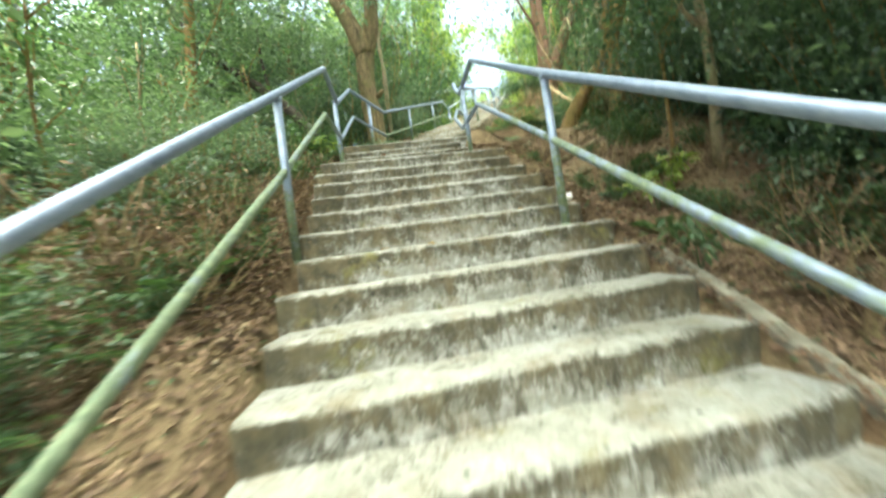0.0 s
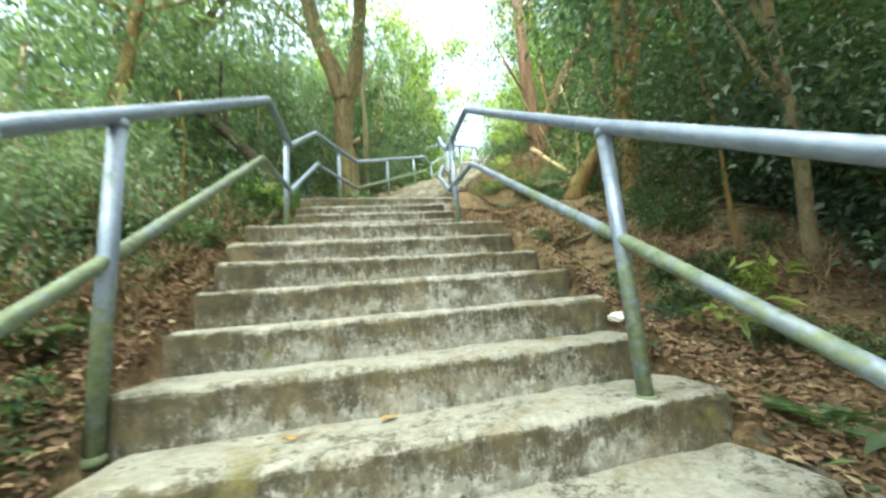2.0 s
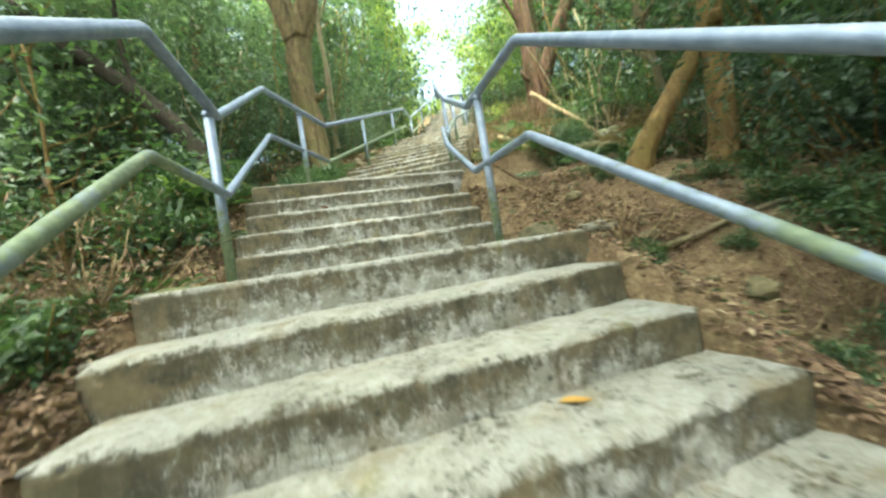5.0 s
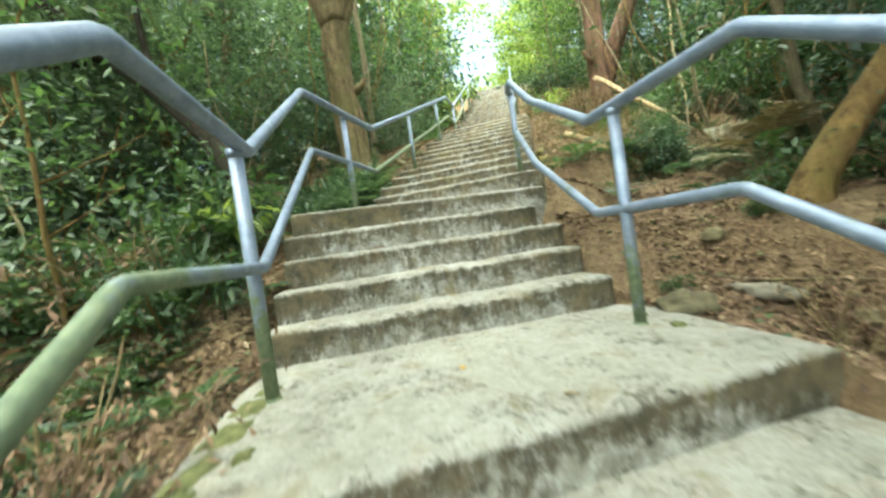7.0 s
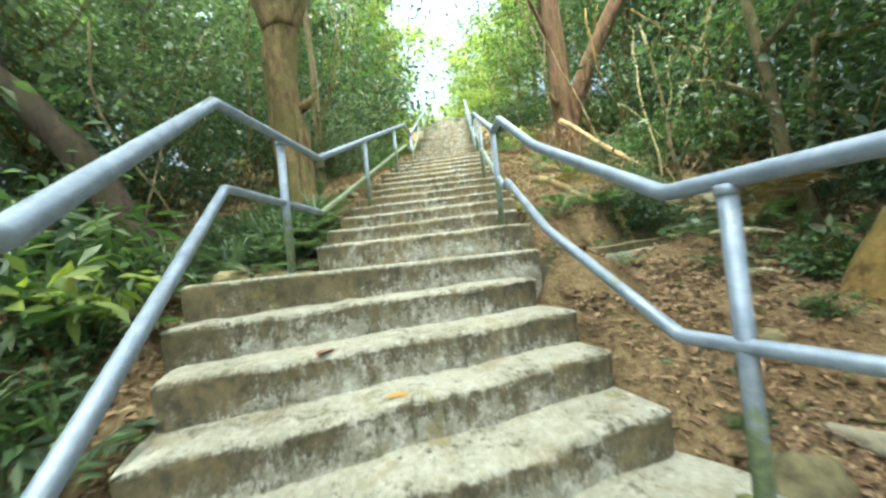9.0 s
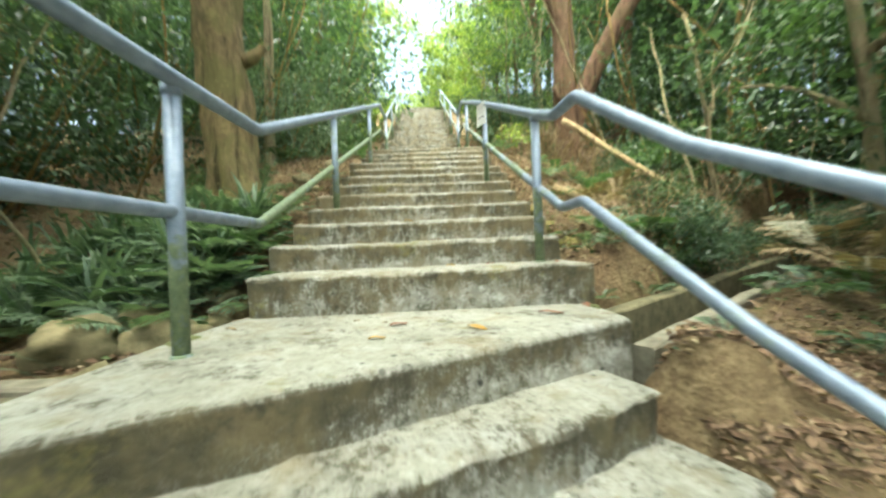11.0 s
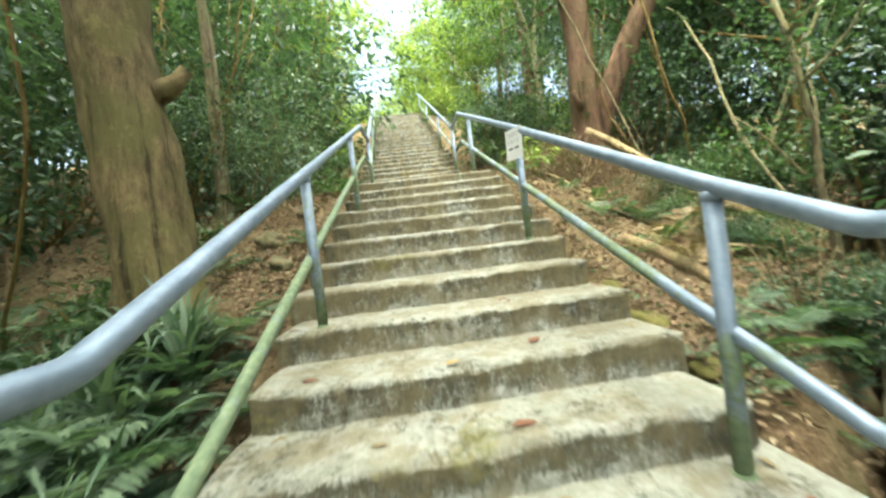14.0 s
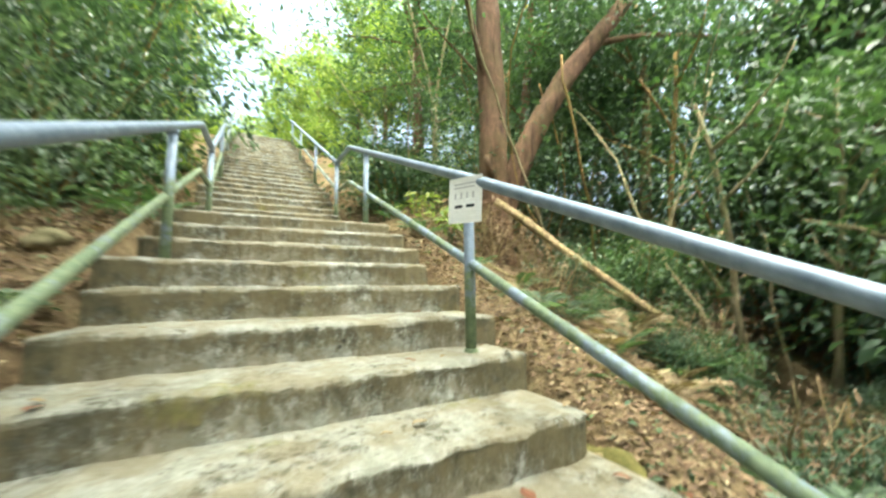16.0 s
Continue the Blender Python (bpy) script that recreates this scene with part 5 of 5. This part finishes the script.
# paper notice tied to a rail post
notice = thing("paper_notice", "white paper notice with two dark bars tied to a post", "notice", (0.338, 4.80, 2.835))
notice.rotation_euler = (radians(2), radians(4), radians(-77))
bm = bmesh.new()
bmesh.ops.create_grid(bm, x_segments=6, y_segments=8, size=0.5)
for v in bm.verts:
    x, y = v.co.x * 0.235, v.co.y * 0.245
    v.co = Vector((x, -0.006 * math.cos(x * 9) + 0.003 * math.sin(y * 20), y))
bmesh.ops.solidify(bm, geom=bm.faces[:], thickness=0.0015)
me = bpy.data.meshes.new("sheet")
bm.to_mesh(me)
bm.free()
me.materials.append(PAPER)
part("sheet", me, notice)


def bar(x, z, w, h, material, parent):
    verts = [(x + a * w / 2, -0.0085 + d, z + b * h / 2) for d in (0, 0.001) for a, b in ((-1, -1), (1, -1), (1, 1), (-1, 1))]
    faces = [(0, 1, 2, 3), (7, 6, 5, 4), (0, 4, 5, 1), (1, 5, 6, 2), (2, 6, 7, 3), (3, 7, 4, 0)]
    part("printed_bar", mesh_from("printed_bar", verts, faces, material), parent)


for x in (-0.04, 0.042):
    bar(x, -0.035, 0.056, 0.016, INK, notice)
for k in range(4):
    bar(-0.063 + 0.042 * k, 0.022, 0.011, 0.032, INK_GREY, notice)
for z in (0.085, 0.066):
    bar(0.0, z, 0.145, 0.006, INK_GREY, notice)

# bleached fern fronds over the drain
white = frond_mesh("frond", 0.75, 30, LEAF_WHITE, 9, 0.35, 0.13)
for x, y, z, a, b, s in [(2.35, 3.05, 1.18, 60, -25, 0.8), (2.55, 2.9, 1.0, 20, -15, 0.6), (2.1, 2.0, 0.85, 150, -10, 0.7), (1.5, 1.9, 0.62, 10, -5, 0.5)]:
    ob = thing("fern", "bleached pale dead fern frond above the soil", "fern", group="dead fronds")
    ob.matrix_world = pose(x, y, z, 0, b, a) @ Matrix.Scale(s, 4)
    part("frond", white, ob)


# ---- leaves lying about ----
def scatter_leaves(name, label, n, material, seed, area, size):
    q = np.random.default_rng(seed)
    cen, al, nm, ln = [], [], [], []
    while len(cen) < n:
        x, y = q.uniform(area[0], area[1]), q.uniform(area[2], area[3])
        d = path_at(x, y)[1]
        if not 1.09 < abs(d) < 5.0 or q.random() > math.exp(-(abs(d) - 1.1) * 0.7):
            continue
        if 0 < d < 2.8 and -0.6 < y < 2.2 and q.random() < 0.55:
            continue
        if 0.65 + noise.noise((x * 1.1, y * 1.1, 7)) < q.random() * 0.8:
            continue
        cen.append((x, y, ground_z(x, y) + 0.014 + q.random() * 0.02))
        w = q.uniform(0, 6.28)
        al.append((math.cos(w), math.sin(w), 0.25 + q.normal(0, 0.25)))
        nm.append((q.normal(0, 0.35), -0.4 + q.normal(0, 0.35), 1))
        ln.append(size * q.uniform(0.6, 1.4))
    ln = np.array(ln)
    v, t = leaves_arrays(np.array(cen), np.array(al), np.array(nm), ln, ln * 0.45, 0.3)
    return tagged(new(name, tri_mesh(name, v, t, material)), label, "leaf litter", kind="stuff")


scatter_leaves("leaf_litter", "dry brown leaves lying on the soil", 66000, LEAF_DRY, 61, (-6, 6.5, -5.5, 11), 0.042)
scatter_leaves("leaf_litter", "brown leaves thick beside the lower steps", 20000, LEAF_DRY, 64, (-2.2, 3.6, -5.6, -0.4), 0.042)
scatter_leaves("leaf_litter", "leaves drifted against the flight between landings", 3500, LEAF_DRY, 65, (0.2, 2.4, 0.6, 2.6), 0.05)
scatter_leaves("leaf_litter", "straw-coloured dead leaves on the soil", 14000, LEAF_STRAW, 62, (-6, 6.5, -5.5, 11), 0.045)
scatter_leaves("ground_cover", "small green seedlings over the soil", 3800, LEAF_MID, 63, (-6, 6.5, -5.5, 11), 0.05)


def fallen_leaf(x, y, z, length, turn, material, label):
    u = np.linspace(0, 1, 7)
    verts, faces = [], []
    for k in u:
        w = length * 0.22 * math.sin(math.pi * k) ** 0.8 + 0.0015
        zz = 0.004 * math.sin(k * 5)
        verts += [((k - 0.5) * length, -w, zz + 0.005), ((k - 0.5) * length, 0, zz), ((k - 0.5) * length, w, zz + 0.004)]
    for i in range(6):
        a = 3 * i
        faces += [(a, a + 3, a + 4, a + 1), (a + 1, a + 4, a + 5, a + 2)]
    me = mesh_from("fallen_leaf", verts, faces, material)
    ob = tagged(new("fallen_leaf", me), label, "leaf", "leaves on the steps")
    ob.location = (x, y, z + 0.006)
    ob.rotation_euler[2] = turn
    return ob


def tread_at(x, y):
    """Height of the concrete under a place, from the flights' own measures."""
    al1 = -math.sin(A1) * x + math.cos(A1) * y
    al2 = -math.sin(A2) * x + math.cos(A2) * y
    al3 = -math.sin(A3) * x + math.cos(A3) * y
    if al1 < -0.26:
        return -R1 * math.ceil((-0.26 - al1) / 0.31)
    if al2 < 0.85:
        return 0.0
    if al2 < 2.0 and al3 < 2.5:
        return R2 * (1 + math.floor((al2 - 0.85) / 0.288))
    if al3 < 2.76:
        return 0.95
    return 1.19 + R3 * min(11, math.floor((al3 - 2.76) / 0.377))


YEL, RUST, PALE = (LEAF_YELLOW, "yellow fallen leaf on a concrete step"), (LEAF_RUST, "rust-brown fallen leaf on concrete"), (LEAF_STRAW, "curled pale dry leaf on concrete")
for x, y, L, w, (mt, lb) in [(1.28, -1.28, 0.10, 0.4, YEL), (0.62, -1.75, 0.08, 1.0, YEL), (0.35, -1.95, 0.05, 0.2, YEL), (0.75, -0.72, 0.11, 0.1, YEL), (-0.28, 2.28, 0.11, -0.9, YEL), (-0.62, 2.45, 0.10, 0.6, RUST), (0.15, 2.52, 0.12, -0.5, RUST), (-0.7, 2.2, 0.07, 0.3, YEL), (-0.5, 1.1, 0.13, 0.4, YEL), (-0.85, 1.22, 0.12, 1.2, RUST),
                             (-0.35, 3.3, 0.10, 0.1, RUST), (-0.30, 2.98, 0.08, 0.8, YEL), (-0.05, 2.98, 0.08, 2.0, RUST), (-0.95, 2.95, 0.11, 0.7, PALE), (-0.9, 3.35, 0.06, 0.3, PALE), (-0.1, 3.75, 0.12, 0.9, RUST), (-0.55, 3.62, 0.08, 0.5, YEL), (-0.1, 4.5, 0.07, 0.2, PALE), (0.12, 4.18, 0.09, 1.3, RUST), (-0.2, 0.25, 0.06, 2, YEL), (-0.45, 5.5, 0.08, 1.2, PALE),
                             (0.2, -0.05, 0.05, 0.4, PALE), (-0.3, 3.1, 0.06, 2.2, PALE), (-1.2, 3.7, 0.07, 0.2, RUST), (0.3, 5.3, 0.06, 2.0, RUST)]:
    fallen_leaf(x, y, tread_at(x, y), L, w, mt, lb)
for i in range(46):
    al, lat = rng.uniform(2.4, 6.6), rng.choice([rng.uniform(-1.7, -1.45), rng.uniform(0.1, 0.27), rng.uniform(-1.6, 0.2)])
    p = on(A3, al, lat)
    fallen_leaf(p.x, p.y, tread_at(p.x, p.y), rng.uniform(0.03, 0.07), rng.uniform(0, 6), *rng.choice([RUST, PALE, PALE]))
